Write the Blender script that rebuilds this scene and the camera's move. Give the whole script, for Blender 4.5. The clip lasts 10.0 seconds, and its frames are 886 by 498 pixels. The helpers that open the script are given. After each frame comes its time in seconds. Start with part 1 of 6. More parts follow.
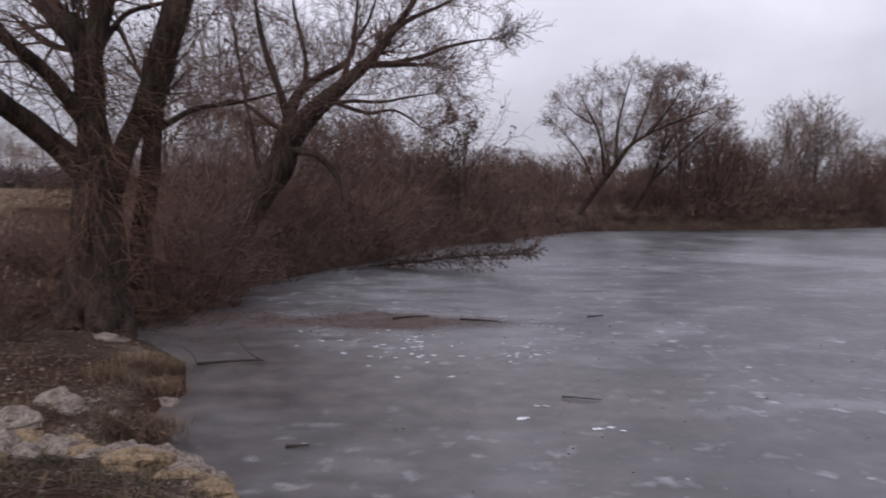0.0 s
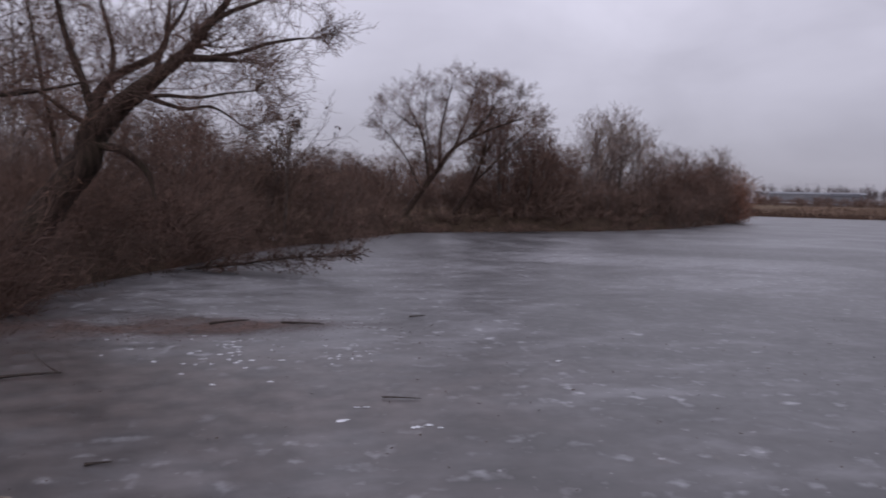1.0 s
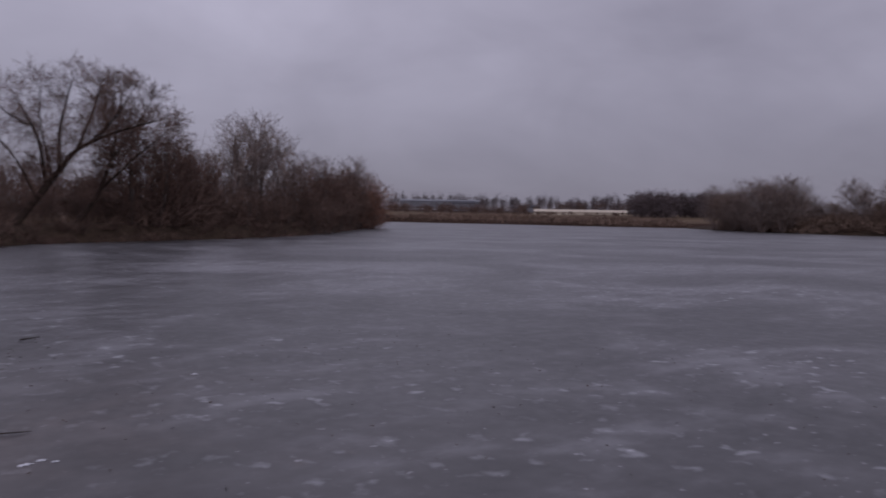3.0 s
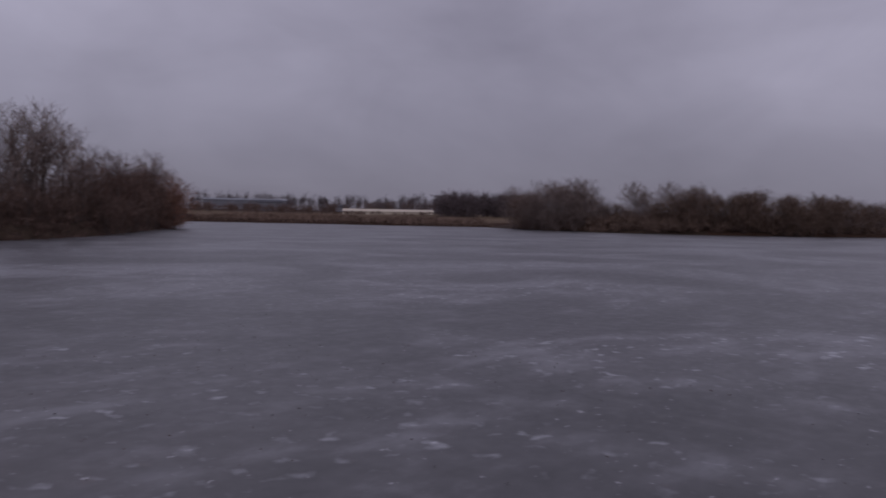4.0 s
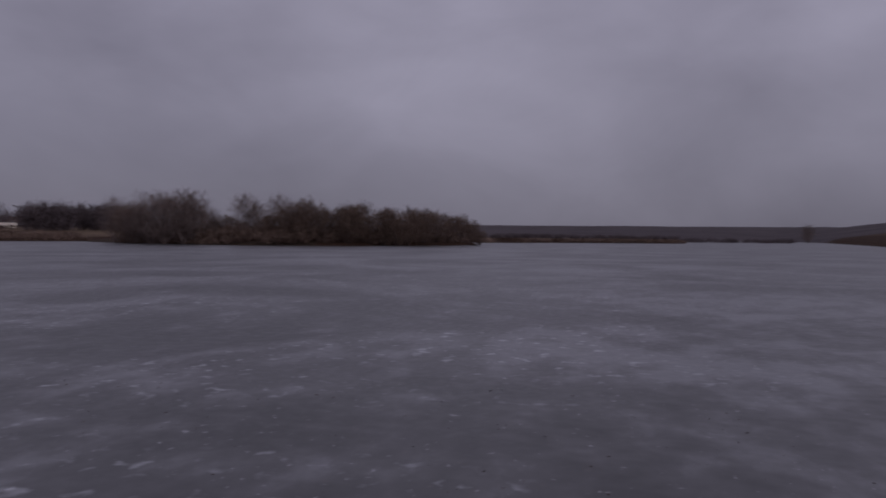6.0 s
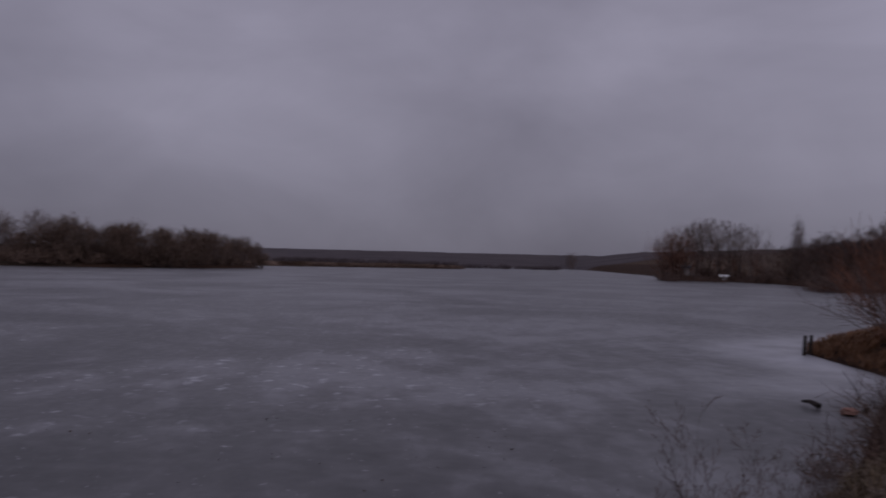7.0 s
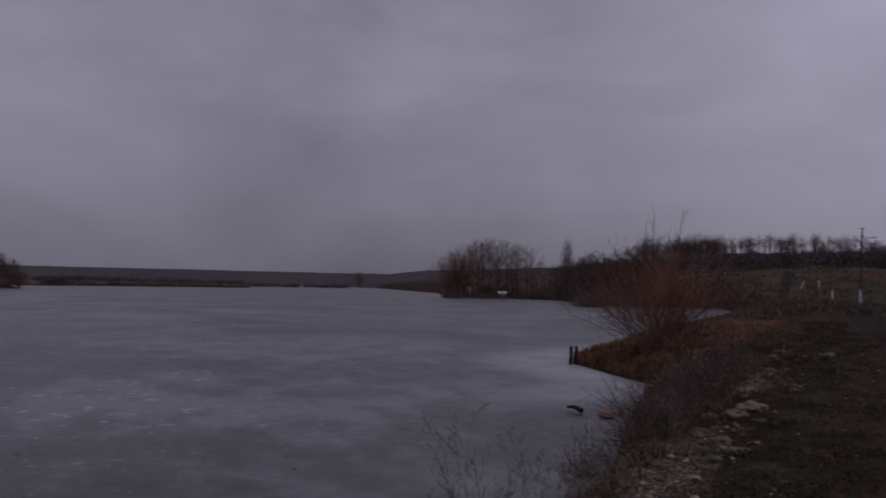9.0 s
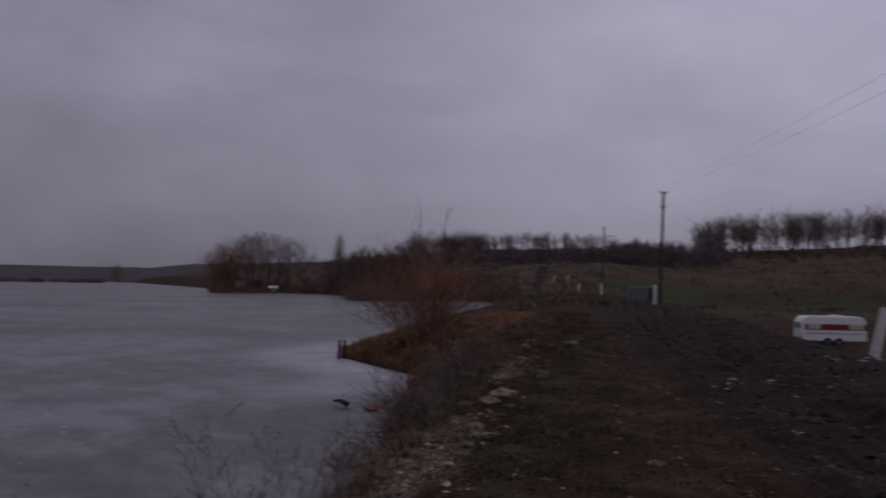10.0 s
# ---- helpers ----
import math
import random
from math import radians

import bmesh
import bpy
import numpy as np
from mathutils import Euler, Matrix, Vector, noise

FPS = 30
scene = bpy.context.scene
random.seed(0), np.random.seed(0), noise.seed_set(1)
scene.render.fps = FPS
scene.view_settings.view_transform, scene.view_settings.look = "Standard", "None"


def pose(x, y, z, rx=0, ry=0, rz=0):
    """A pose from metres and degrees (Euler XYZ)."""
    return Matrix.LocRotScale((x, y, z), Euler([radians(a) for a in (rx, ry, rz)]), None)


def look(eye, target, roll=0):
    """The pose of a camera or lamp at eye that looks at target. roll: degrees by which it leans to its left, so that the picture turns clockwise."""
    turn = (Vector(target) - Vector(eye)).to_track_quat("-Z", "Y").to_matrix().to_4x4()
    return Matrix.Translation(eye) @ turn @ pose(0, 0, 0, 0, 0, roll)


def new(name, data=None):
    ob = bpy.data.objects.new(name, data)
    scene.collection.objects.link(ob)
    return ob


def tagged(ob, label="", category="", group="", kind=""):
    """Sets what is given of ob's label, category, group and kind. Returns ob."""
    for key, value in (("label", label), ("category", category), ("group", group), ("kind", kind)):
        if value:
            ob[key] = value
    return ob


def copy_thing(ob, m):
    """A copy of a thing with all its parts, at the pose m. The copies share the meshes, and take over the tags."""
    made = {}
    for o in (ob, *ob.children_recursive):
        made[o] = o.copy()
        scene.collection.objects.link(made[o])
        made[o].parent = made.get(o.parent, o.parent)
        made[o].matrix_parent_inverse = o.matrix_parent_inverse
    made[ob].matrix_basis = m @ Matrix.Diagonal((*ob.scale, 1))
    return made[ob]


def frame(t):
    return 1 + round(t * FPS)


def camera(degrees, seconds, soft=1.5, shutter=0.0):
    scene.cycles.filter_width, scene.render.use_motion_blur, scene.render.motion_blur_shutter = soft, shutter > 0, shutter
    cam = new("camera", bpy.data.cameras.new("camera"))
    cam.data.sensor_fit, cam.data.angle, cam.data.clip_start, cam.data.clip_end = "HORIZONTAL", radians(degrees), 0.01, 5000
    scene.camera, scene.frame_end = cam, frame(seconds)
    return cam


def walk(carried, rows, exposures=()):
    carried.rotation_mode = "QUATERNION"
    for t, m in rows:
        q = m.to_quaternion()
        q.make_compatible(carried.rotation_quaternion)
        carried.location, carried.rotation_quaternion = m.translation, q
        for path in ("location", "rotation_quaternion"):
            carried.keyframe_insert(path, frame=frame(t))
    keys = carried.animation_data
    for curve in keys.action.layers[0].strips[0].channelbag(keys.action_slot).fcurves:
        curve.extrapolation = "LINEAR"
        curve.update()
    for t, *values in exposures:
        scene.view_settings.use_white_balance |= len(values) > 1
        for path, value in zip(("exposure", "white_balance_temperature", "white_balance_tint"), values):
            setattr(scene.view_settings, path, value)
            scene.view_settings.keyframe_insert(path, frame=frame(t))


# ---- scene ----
cam = camera(59.23, 10.0, soft=1.8, shutter=0.4)
# seconds, eye, pitch, roll, yaw
PATH = [
    (0.0, 0.000, 0.000, 2.714, -3.827, -0.926, 1.442),
    (0.5, 0.049, 0.012, 2.718, -3.682, -1.328, -4.301),
    (1.0, 0.103, 0.015, 2.713, -3.461, -1.443, -11.218),
    (1.5, 0.162, 0.013, 2.707, -3.157, -1.430, -17.419),
    (2.0, 0.203, 0.011, 2.699, -2.831, -1.470, -24.441),
    (2.5, 0.231, 0.006, 2.704, -2.576, -1.241, -30.562),
    (4.0, 0.291, -0.051, 2.692, -2.160, -1.048, -50.945),
    (4.5, 0.308, -0.077, 2.697, -2.071, -1.092, -57.995),
    (5.0, 0.322, -0.099, 2.698, -1.753, -0.577, -65.241),
    (6.5, 0.358, -0.203, 2.688, -0.102, -0.858, -86.442),
    (7.0, 0.347, -0.250, 2.706, 1.068, -1.256, -94.622),
    (7.5, 0.330, -0.277, 2.708, 1.948, -1.063, -101.081),
    (8.0, 0.325, -0.287, 2.708, 2.455, -1.123, -105.812),
    (8.5, 0.325, -0.290, 2.704, 2.673, -1.162, -106.739),
    (9.0, 0.301, -0.317, 2.683, 2.701, -0.994, -110.054),
    (9.5, 0.287, -0.371, 2.692, 2.512, -1.077, -117.161),
    (10.0, 0.263, -0.420, 2.697, 2.538, -0.843, -126.661),
]
EXPOSURES = [(0.0, 0.34, 6430, 14), (0.5, 0.25, 6400, 15), (1.0, -0.02, 6350, 17), (1.5, -0.28, 6300, 18), (2.5, -0.58, 6220, 22), (4.0, -0.94, 6150, 25),
             (5.0, -1.06, 6150, 25), (6.5, -1.25, 6150, 25), (7.5, -1.35, 6155, 25), (9.0, -1.43, 6160, 25), (10.0, -1.32, 6170, 24)]
walk(cam, [(t, pose(x, y, z, 90 + p, r, w)) for t, x, y, z, p, r, w in PATH], EXPOSURES)

# ---- world and light ----
SUN_AZ, SUN_EL = 205.0, 35.0
world = bpy.data.worlds.new("overcast_sky")
scene.world = world
world.use_nodes = True
wt = world.node_tree
wt.nodes.clear()


def wnode(kind, **values):
    n = wt.nodes.new(kind)
    for k, v in values.items():
        n.inputs[k].default_value = v
    return n


w_out = wnode("ShaderNodeOutputWorld")
w_bg = wnode("ShaderNodeBackground", Strength=1.0)
w_sky = wt.nodes.new("ShaderNodeTexSky")
w_sky.sky_type, w_sky.sun_disc = "NISHITA", False
w_sky.sun_elevation, w_sky.sun_rotation = radians(SUN_EL), radians(SUN_AZ)
w_dim = wt.nodes.new("ShaderNodeVectorMath")
w_dim.operation = "SCALE"
w_dim.inputs["Scale"].default_value = 0.06
w_tc = wt.nodes.new("ShaderNodeTexCoord")
w_map = wnode("ShaderNodeMapping")
w_map.inputs["Scale"].default_value = (1.0, 1.0, 2.1)
w_n1 = wnode("ShaderNodeTexNoise", Scale=1.8, Detail=5.0, Roughness=0.48, Distortion=0.25)
w_r1 = wt.nodes.new("ShaderNodeValToRGB")
w_r1.color_ramp.elements[0].position, w_r1.color_ramp.elements[1].position = 0.3, 0.72
w_r1.color_ramp.elements[0].color = (0.47, 0.465, 0.535, 1)
w_r1.color_ramp.elements[1].color = (0.80, 0.80, 0.90, 1)
w_mix = wt.nodes.new("ShaderNodeMix")
w_mix.data_type = "RGBA"
w_mix.inputs[0].default_value = 0.9
# an overcast sky is dimmer towards the horizon and a little brighter on the sun's side
w_sep = wt.nodes.new("ShaderNodeSeparateXYZ")
w_low = wt.nodes.new("ShaderNodeMapRange")
w_low.inputs["From Min"].default_value, w_low.inputs["From Max"].default_value = 0.0, 0.42
w_low.inputs["To Min"].default_value, w_low.inputs["To Max"].default_value = 0.65, 1.16
w_dot = wt.nodes.new("ShaderNodeVectorMath")
w_dot.operation = "DOT_PRODUCT"
w_dot.inputs[1].default_value = (math.sin(radians(SUN_AZ)), math.cos(radians(SUN_AZ)), 0.25)
w_side = wt.nodes.new("ShaderNodeMapRange")
w_side.inputs["From Min"].default_value, w_side.inputs["From Max"].default_value = 0.15, 0.9
w_side.inputs["To Min"].default_value, w_side.inputs["To Max"].default_value = 1.0, 1.7
w_mul = wt.nodes.new("ShaderNodeMath")
w_mul.operation = "MULTIPLY"
wt.links.new(w_tc.outputs["Generated"], w_sep.inputs[0])
wt.links.new(w_tc.outputs["Generated"], w_dot.inputs[0])
wt.links.new(w_sep.outputs["Z"], w_low.inputs["Value"])
wt.links.new(w_dot.outputs["Value"], w_side.inputs["Value"])
wt.links.new(w_low.outputs["Result"], w_mul.inputs[0])
wt.links.new(w_side.outputs["Result"], w_mul.inputs[1])
# a heavier cloud bank low over the far end of the lake
w_bank = wt.nodes.new("ShaderNodeVectorMath")
w_bank.operation = "DOT_PRODUCT"
w_bank.inputs[1].default_value = (math.sin(radians(97)), math.cos(radians(97)), -1.0)
w_heavy = wt.nodes.new("ShaderNodeMapRange")
w_heavy.inputs["From Min"].default_value, w_heavy.inputs["From Max"].default_value = 0.70, 1.0
w_heavy.inputs["To Min"].default_value, w_heavy.inputs["To Max"].default_value = 1.0, 0.80
w_mul2 = wt.nodes.new("ShaderNodeMath")
w_mul2.operation = "MULTIPLY"
# torn wisps within the cover
w_n2 = wnode("ShaderNodeTexNoise", Scale=4.2, Detail=6.0, Roughness=0.55, Distortion=0.7)
w_wisp = wt.nodes.new("ShaderNodeMapRange")
w_wisp.inputs["From Min"].default_value, w_wisp.inputs["From Max"].default_value = 0.35, 0.70
w_wisp.inputs["To Min"].default_value, w_wisp.inputs["To Max"].default_value = 0.965, 1.065
w_mul3 = wt.nodes.new("ShaderNodeMath")
w_mul3.operation = "MULTIPLY"
wt.links.new(w_tc.outputs["Generated"], w_bank.inputs[0])
wt.links.new(w_bank.outputs["Value"], w_heavy.inputs["Value"])
wt.links.new(w_mul.outputs[0], w_mul2.inputs[0])
wt.links.new(w_heavy.outputs["Result"], w_mul2.inputs[1])
wt.links.new(w_map.outputs["Vector"], w_n2.inputs["Vector"])
wt.links.new(w_n2.outputs["Fac"], w_wisp.inputs["Value"])
wt.links.new(w_mul2.outputs[0], w_mul3.inputs[0])
wt.links.new(w_wisp.outputs["Result"], w_mul3.inputs[1])
wt.links.new(w_mul3.outputs[0], w_bg.inputs["Strength"])
wt.links.new(w_tc.outputs["Generated"], w_map.inputs["Vector"])
wt.links.new(w_map.outputs["Vector"], w_n1.inputs["Vector"])
wt.links.new(w_n1.outputs["Fac"], w_r1.inputs["Fac"])
wt.links.new(w_sky.outputs["Color"], w_dim.inputs[0])
wt.links.new(w_dim.outputs["Vector"], w_mix.inputs[6])
wt.links.new(w_r1.outputs["Color"], w_mix.inputs[7])
wt.links.new(w_mix.outputs[2], w_bg.inputs["Color"])
wt.links.new(w_bg.outputs["Background"], w_out.inputs["Surface"])

sun_data = bpy.data.lights.new("sun", "SUN")
sun_data.energy, sun_data.angle, sun_data.color = 0.5, radians(30), (1.0, 0.97, 0.93)
sun = new("sun", sun_data)
sun.matrix_world = look((60 * math.sin(radians(SUN_AZ)), 60 * math.cos(radians(SUN_AZ)), 60 * math.tan(radians(SUN_EL))), (0, 0, 0))


# ---- materials ----
class Mat:
    """A node material under construction."""

    def __init__(self, name, rough=0.8, spec=0.3):
        self.m = bpy.data.materials.new(name)
        self.m.use_nodes = True
        self.t = self.m.node_tree
        self.b = self.t.nodes["Principled BSDF"]
        self.b.inputs["Roughness"].default_value = rough
        self.b.inputs["Specular IOR Level"].default_value = spec
        geo = self.t.nodes.new("ShaderNodeNewGeometry")
        tc = self.t.nodes.new("ShaderNodeTexCoord")
        self.world, self.local = geo.outputs["Position"], tc.outputs["Object"]
        self.island = geo.outputs["Random Per Island"]

    def noise(self, scale, detail=4.0, rough=0.55, vec=None, stretch=None, distortion=0.0):
        vec = vec or self.world
        if stretch:
            mp = self.t.nodes.new("ShaderNodeMapping")
            mp.inputs["Scale"].default_value = stretch
            self.t.links.new(vec, mp.inputs["Vector"])
            vec = mp.outputs["Vector"]
        n = self.t.nodes.new("ShaderNodeTexNoise")
        n.inputs["Scale"].default_value, n.inputs["Detail"].default_value = scale, detail
        n.inputs["Roughness"].default_value, n.inputs["Distortion"].default_value = rough, distortion
        self.t.links.new(vec, n.inputs["Vector"])
        return n.outputs["Fac"]

    def ramp(self, fac, stops):
        r = self.t.nodes.new("ShaderNodeValToRGB")
        e = r.color_ramp.elements
        while len(e) < len(stops):
            e.new(0.5)
        for i, (p, c) in enumerate(stops):
            e[i].position = p
            e[i].color = (c, c, c, 1) if isinstance(c, (int, float)) else (*c, 1)
        self.t.links.new(fac, r.inputs["Fac"])
        return r.outputs["Color"]

    def mix(self, fac, a, b, blend="MIX"):
        x = self.t.nodes.new("ShaderNodeMix")
        x.data_type, x.blend_type = "RGBA", blend
        for i, v in ((0, fac), (6, a), (7, b)):
            if isinstance(v, (int, float)):
                x.inputs[i].default_value = v if i == 0 else (v, v, v, 1)
            elif isinstance(v, tuple):
                x.inputs[i].default_value = (*v, 1)
            else:
                self.t.links.new(v, x.inputs[i])
        return x.outputs[2]

    def attribute(self, name):
        a = self.t.nodes.new("ShaderNodeAttribute")
        a.attribute_name = name
        return a.outputs["Fac"]

    def math(self, op, a, b):
        x = self.t.nodes.new("ShaderNodeMath")
        x.operation, x.use_clamp = op, True
        for i, v in ((0, a), (1, b)):
            if isinstance(v, (int, float)):
                x.inputs[i].default_value = v
            else:
                self.t.links.new(v, x.inputs[i])
        return x.outputs[0]

    def color(self, c):
        if isinstance(c, tuple):
            self.b.inputs["Base Color"].default_value = (*c, 1)
        else:
            self.t.links.new(c, self.b.inputs["Base Color"])
        return self

    def rough(self, c):
        self.t.links.new(c, self.b.inputs["Roughness"])
        return self

    def bump(self, h, strength=0.4, distance=0.02):
        b = self.t.nodes.new("ShaderNodeBump")
        b.inputs["Strength"].default_value, b.inputs["Distance"].default_value = strength, distance
        self.t.links.new(h, b.inputs["Height"])
        self.t.links.new(b.outputs["Normal"], self.b.inputs["Normal"])
        return self


def mottled(name, dark, light, scale=3.0, fine=25.0, rough=0.85, bump=0.4, dist=0.02, spec=0.25, vec="world"):
    k = Mat(name, rough, spec)
    v = k.world if vec == "world" else k.local
    a, b = k.noise(scale, 4, vec=v), k.noise(fine, 3, vec=v)
    both = k.mix(0.45, a, b)
    k.color(k.ramp(both, [(0.33, dark), (0.66, light)]))
    if bump:
        k.bump(b, bump, dist)
    return k.m


def stems(name, dark, light, rough=0.8):
    """Twigs, blades and stalks: the colour varies from one to the next."""
    k = Mat(name, rough, 0.2)
    c = k.ramp(k.island, [(0.0, dark), (1.0, light)])
    patches = k.mix(0.5, k.noise(0.45, 3), k.noise(1.6, 2))
    k.color(k.mix(k.ramp(patches, [(0.38, 0.0), (0.62, 0.85)]), c, tuple(x * 0.62 for x in dark)))
    return k.m


k = Mat("willow_bark", 0.9, 0.15)
ridges = k.noise(9, 5, 0.6, stretch=(1, 1, 0.18), distortion=0.6)
k.color(k.mix(k.ramp(k.noise(1.3, 4), [(0.5, 0.0), (0.75, 0.4)]), k.ramp(ridges, [(0.35, (0.013, 0.009, 0.007)), (0.65, (0.056, 0.037, 0.029))]), (0.040, 0.040, 0.023)))
k.bump(ridges, 0.9, 0.05)
M_BARK = k.m
M_TWIG = stems("willow_twig", (0.085, 0.051, 0.041), (0.20, 0.122, 0.092))
M_TWIG_DRY = stems("brown_hanging_twig", (0.090, 0.050, 0.034), (0.23, 0.128, 0.082))
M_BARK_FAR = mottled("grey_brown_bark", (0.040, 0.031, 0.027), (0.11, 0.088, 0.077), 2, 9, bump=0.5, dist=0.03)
# far twigs: colour lifted paler to carry the distance haze
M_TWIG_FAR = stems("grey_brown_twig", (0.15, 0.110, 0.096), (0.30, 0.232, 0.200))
M_TWIG_RED = stems("russet_twig", (0.21, 0.094, 0.058), (0.42, 0.19, 0.110))
M_TWIG_RUSSET = stems("russet_brown_twig", (0.145, 0.074, 0.052), (0.31, 0.157, 0.104))
M_TWIG_BUSH = stems("red_brown_brush", (0.076, 0.049, 0.039), (0.21, 0.134, 0.104))
# islet twigs, brightened in the colour for the same haze
M_TWIG_OLIVE = stems("olive_brown_twig", (0.110, 0.074, 0.056), (0.26, 0.176, 0.128))
# far woods: the violet-grey of distance haze is put into the twig colour
M_TWIG_HAZE = stems("haze_violet_twig", (0.085, 0.066, 0.066), (0.165, 0.130, 0.130))
M_STALK = stems("grey_brown_stalk", (0.11, 0.077, 0.062), (0.23, 0.165, 0.130))
M_LEAF = stems("withered_leaf", (0.05, 0.032, 0.025), (0.13, 0.080, 0.055))
M_STRAW = stems("dry_grass", (0.075, 0.052, 0.032), (0.21, 0.15, 0.09))
M_TRODDEN = stems("trodden_brown_grass", (0.052, 0.029, 0.018), (0.14, 0.085, 0.050))
M_HAY = stems("tan_hay", (0.095, 0.061, 0.040), (0.27, 0.182, 0.115))
M_LITTER = stems("twig_litter", (0.05, 0.036, 0.028), (0.19, 0.14, 0.105))
M_REED = stems("dry_reed", (0.15, 0.100, 0.074), (0.30, 0.210, 0.156))
M_WEED = stems("withered_weed", (0.13, 0.096, 0.084), (0.28, 0.215, 0.185))
M_GREEN = stems("winter_grass", (0.036, 0.040, 0.019), (0.085, 0.085, 0.042))

# the ground: soil, mud, green and pale grass, rubble, told apart by what grows where
k = Mat("ground_cover", 0.95, 0.08)
n_big, n_mid, n_fine = k.noise(0.05, 5), k.noise(1.1, 5, 0.6), k.noise(14, 4, 0.65)
grain = k.mix(0.5, n_mid, n_fine)
soil = k.ramp(grain, [(0.34, (0.016, 0.0095, 0.0065)), (0.52, (0.043, 0.0235, 0.0150)), (0.70, (0.100, 0.060, 0.039))])
mud = k.ramp(grain, [(0.36, (0.007, 0.005, 0.004)), (0.50, (0.019, 0.014, 0.012)), (0.60, (0.034, 0.026, 0.022)), (0.72, (0.07, 0.054, 0.047))])
green = k.ramp(grain, [(0.35, (0.024, 0.029, 0.013)), (0.65, (0.058, 0.060, 0.027))])
pale = k.ramp(k.mix(0.5, n_big, grain), [(0.36, (0.075, 0.052, 0.034)), (0.64, (0.165, 0.118, 0.077))])
mould = k.ramp(grain, [(0.36, (0.022, 0.015, 0.011)), (0.66, (0.075, 0.052, 0.036))])
# far ploughland: distance haze mixed into the soil colour as grey-violet
haze_plough = k.ramp(k.mix(0.4, k.noise(0.012, 4, stretch=(1, 1, 1)), grain), [(0.36, (0.050, 0.042, 0.045)), (0.6, (0.090, 0.075, 0.078))])
rubble = k.ramp(k.noise(22, 3, 0.6), [(0.42, (0.06, 0.043, 0.031)), (0.58, (0.17, 0.13, 0.10)), (0.72, (0.38, 0.32, 0.26))])


def cover(base, over, name):
    edge = k.math("ADD", k.attribute(name), k.math("MULTIPLY", k.math("SUBTRACT", n_mid, 0.5), 0.9))
    return k.mix(k.ramp(edge, [(0.35, 0.0), (0.6, 1.0)]), base, over)


c = cover(soil, pale, "pale")
c = cover(c, haze_plough, "haze_plough")
c = cover(c, mould, "mould")
c = cover(c, green, "green")
c = cover(c, rubble, "rubble")
c = cover(c, mud, "mud")
k.color(c)
wet = k.math("MULTIPLY", k.attribute("mud"), k.ramp(n_mid, [(0.40, 1.0), (0.50, 0.0)]))
k.rough(k.mix(wet, 0.97, 0.78))
k.bump(k.mix(0.55, n_mid, n_fine), 0.8, 0.09)
M_GROUND = k.m

# grey lake ice with frost clouds, pale flecks and clearer dark patches
k = Mat("lake_ice", 0.35, 0.56)
clouds = k.noise(0.085, 5, 0.6, distortion=0.8)
veil = k.noise(0.55, 5, 0.62, stretch=(1.0, 1.6, 1))
fleck = k.noise(2.5, 3, 0.5, stretch=(1.1, 1.0, 1))
speck = k.noise(5.0, 3, 0.6)
base = k.ramp(k.mix(0.5, clouds, veil), [(0.41, (0.022, 0.021, 0.021)), (0.50, (0.062, 0.060, 0.062)), (0.59, (0.155, 0.155, 0.163))])
frost = k.math("MULTIPLY", k.ramp(fleck, [(0.585, 0.0), (0.73, 0.95)]), k.math("SUBTRACT", k.ramp(clouds, [(0.42, 0.1), (0.58, 1.0)]), k.attribute("plain")))
c = k.mix(frost, base, (0.47, 0.485, 0.51))
c = k.mix(k.ramp(speck, [(0.66, 0.0), (0.74, 0.5)]), c, (0.6, 0.6, 0.63))
c = k.mix(k.ramp(k.noise(3.1, 2), [(0.26, 0.4), (0.32, 0.0)]), c, (0.10, 0.085, 0.08))
c = k.mix(k.attribute("litter"), c, k.ramp(k.noise(6, 4), [(0.35, (0.035, 0.018, 0.013)), (0.65, (0.115, 0.058, 0.042))]))
c = k.mix(k.attribute("stain"), c, k.ramp(k.noise(1.6, 4), [(0.35, (0.030, 0.022, 0.019)), (0.65, (0.095, 0.075, 0.068))]))
c = k.mix(k.attribute("shore_frost"), c, (0.52, 0.53, 0.56))
k.color(c)
k.rough(k.math("ADD", k.attribute("litter"), k.ramp(k.mix(0.5, veil, fleck), [(0.35, 0.31), (0.65, 0.45)])))
k.bump(veil, 0.05, 0.03)
M_ICE = k.m

M_LIMESTONE = mottled("pale_limestone", (0.085, 0.065, 0.052), (0.37, 0.31, 0.255), 4, 16, bump=1.0, dist=0.06, vec="local")
M_RUBBLE = mottled("tan_crumbling_rubble", (0.075, 0.056, 0.042), (0.34, 0.265, 0.20), 4, 16, bump=1.0, dist=0.06, vec="local")
M_OCHRE = mottled("lichened_ochre_rock", (0.095, 0.066, 0.042), (0.37, 0.27, 0.165), 4, 16, bump=1.0, dist=0.06, vec="local")
M_WOOD_DARK = mottled("wet_dark_wood", (0.014, 0.011, 0.010), (0.055, 0.040, 0.032), 6, 40, rough=0.7, bump=0.5, dist=0.01, vec="local")
M_CONCRETE = mottled("whitewashed_concrete", (0.42, 0.41, 0.39), (0.75, 0.74, 0.70), 4, 30, rough=0.85, bump=0.3, dist=0.005, vec="local")
M_POLE = mottled("weathered_pole_wood", (0.034, 0.027, 0.024), (0.085, 0.068, 0.060), 3, 25, bump=0.3, dist=0.01, vec="local")
M_STEEL = mottled("dull_grey_steel", (0.07, 0.07, 0.075), (0.17, 0.17, 0.18), 2, 15, rough=0.55, bump=0.2, dist=0.01, spec=0.5, vec="local")
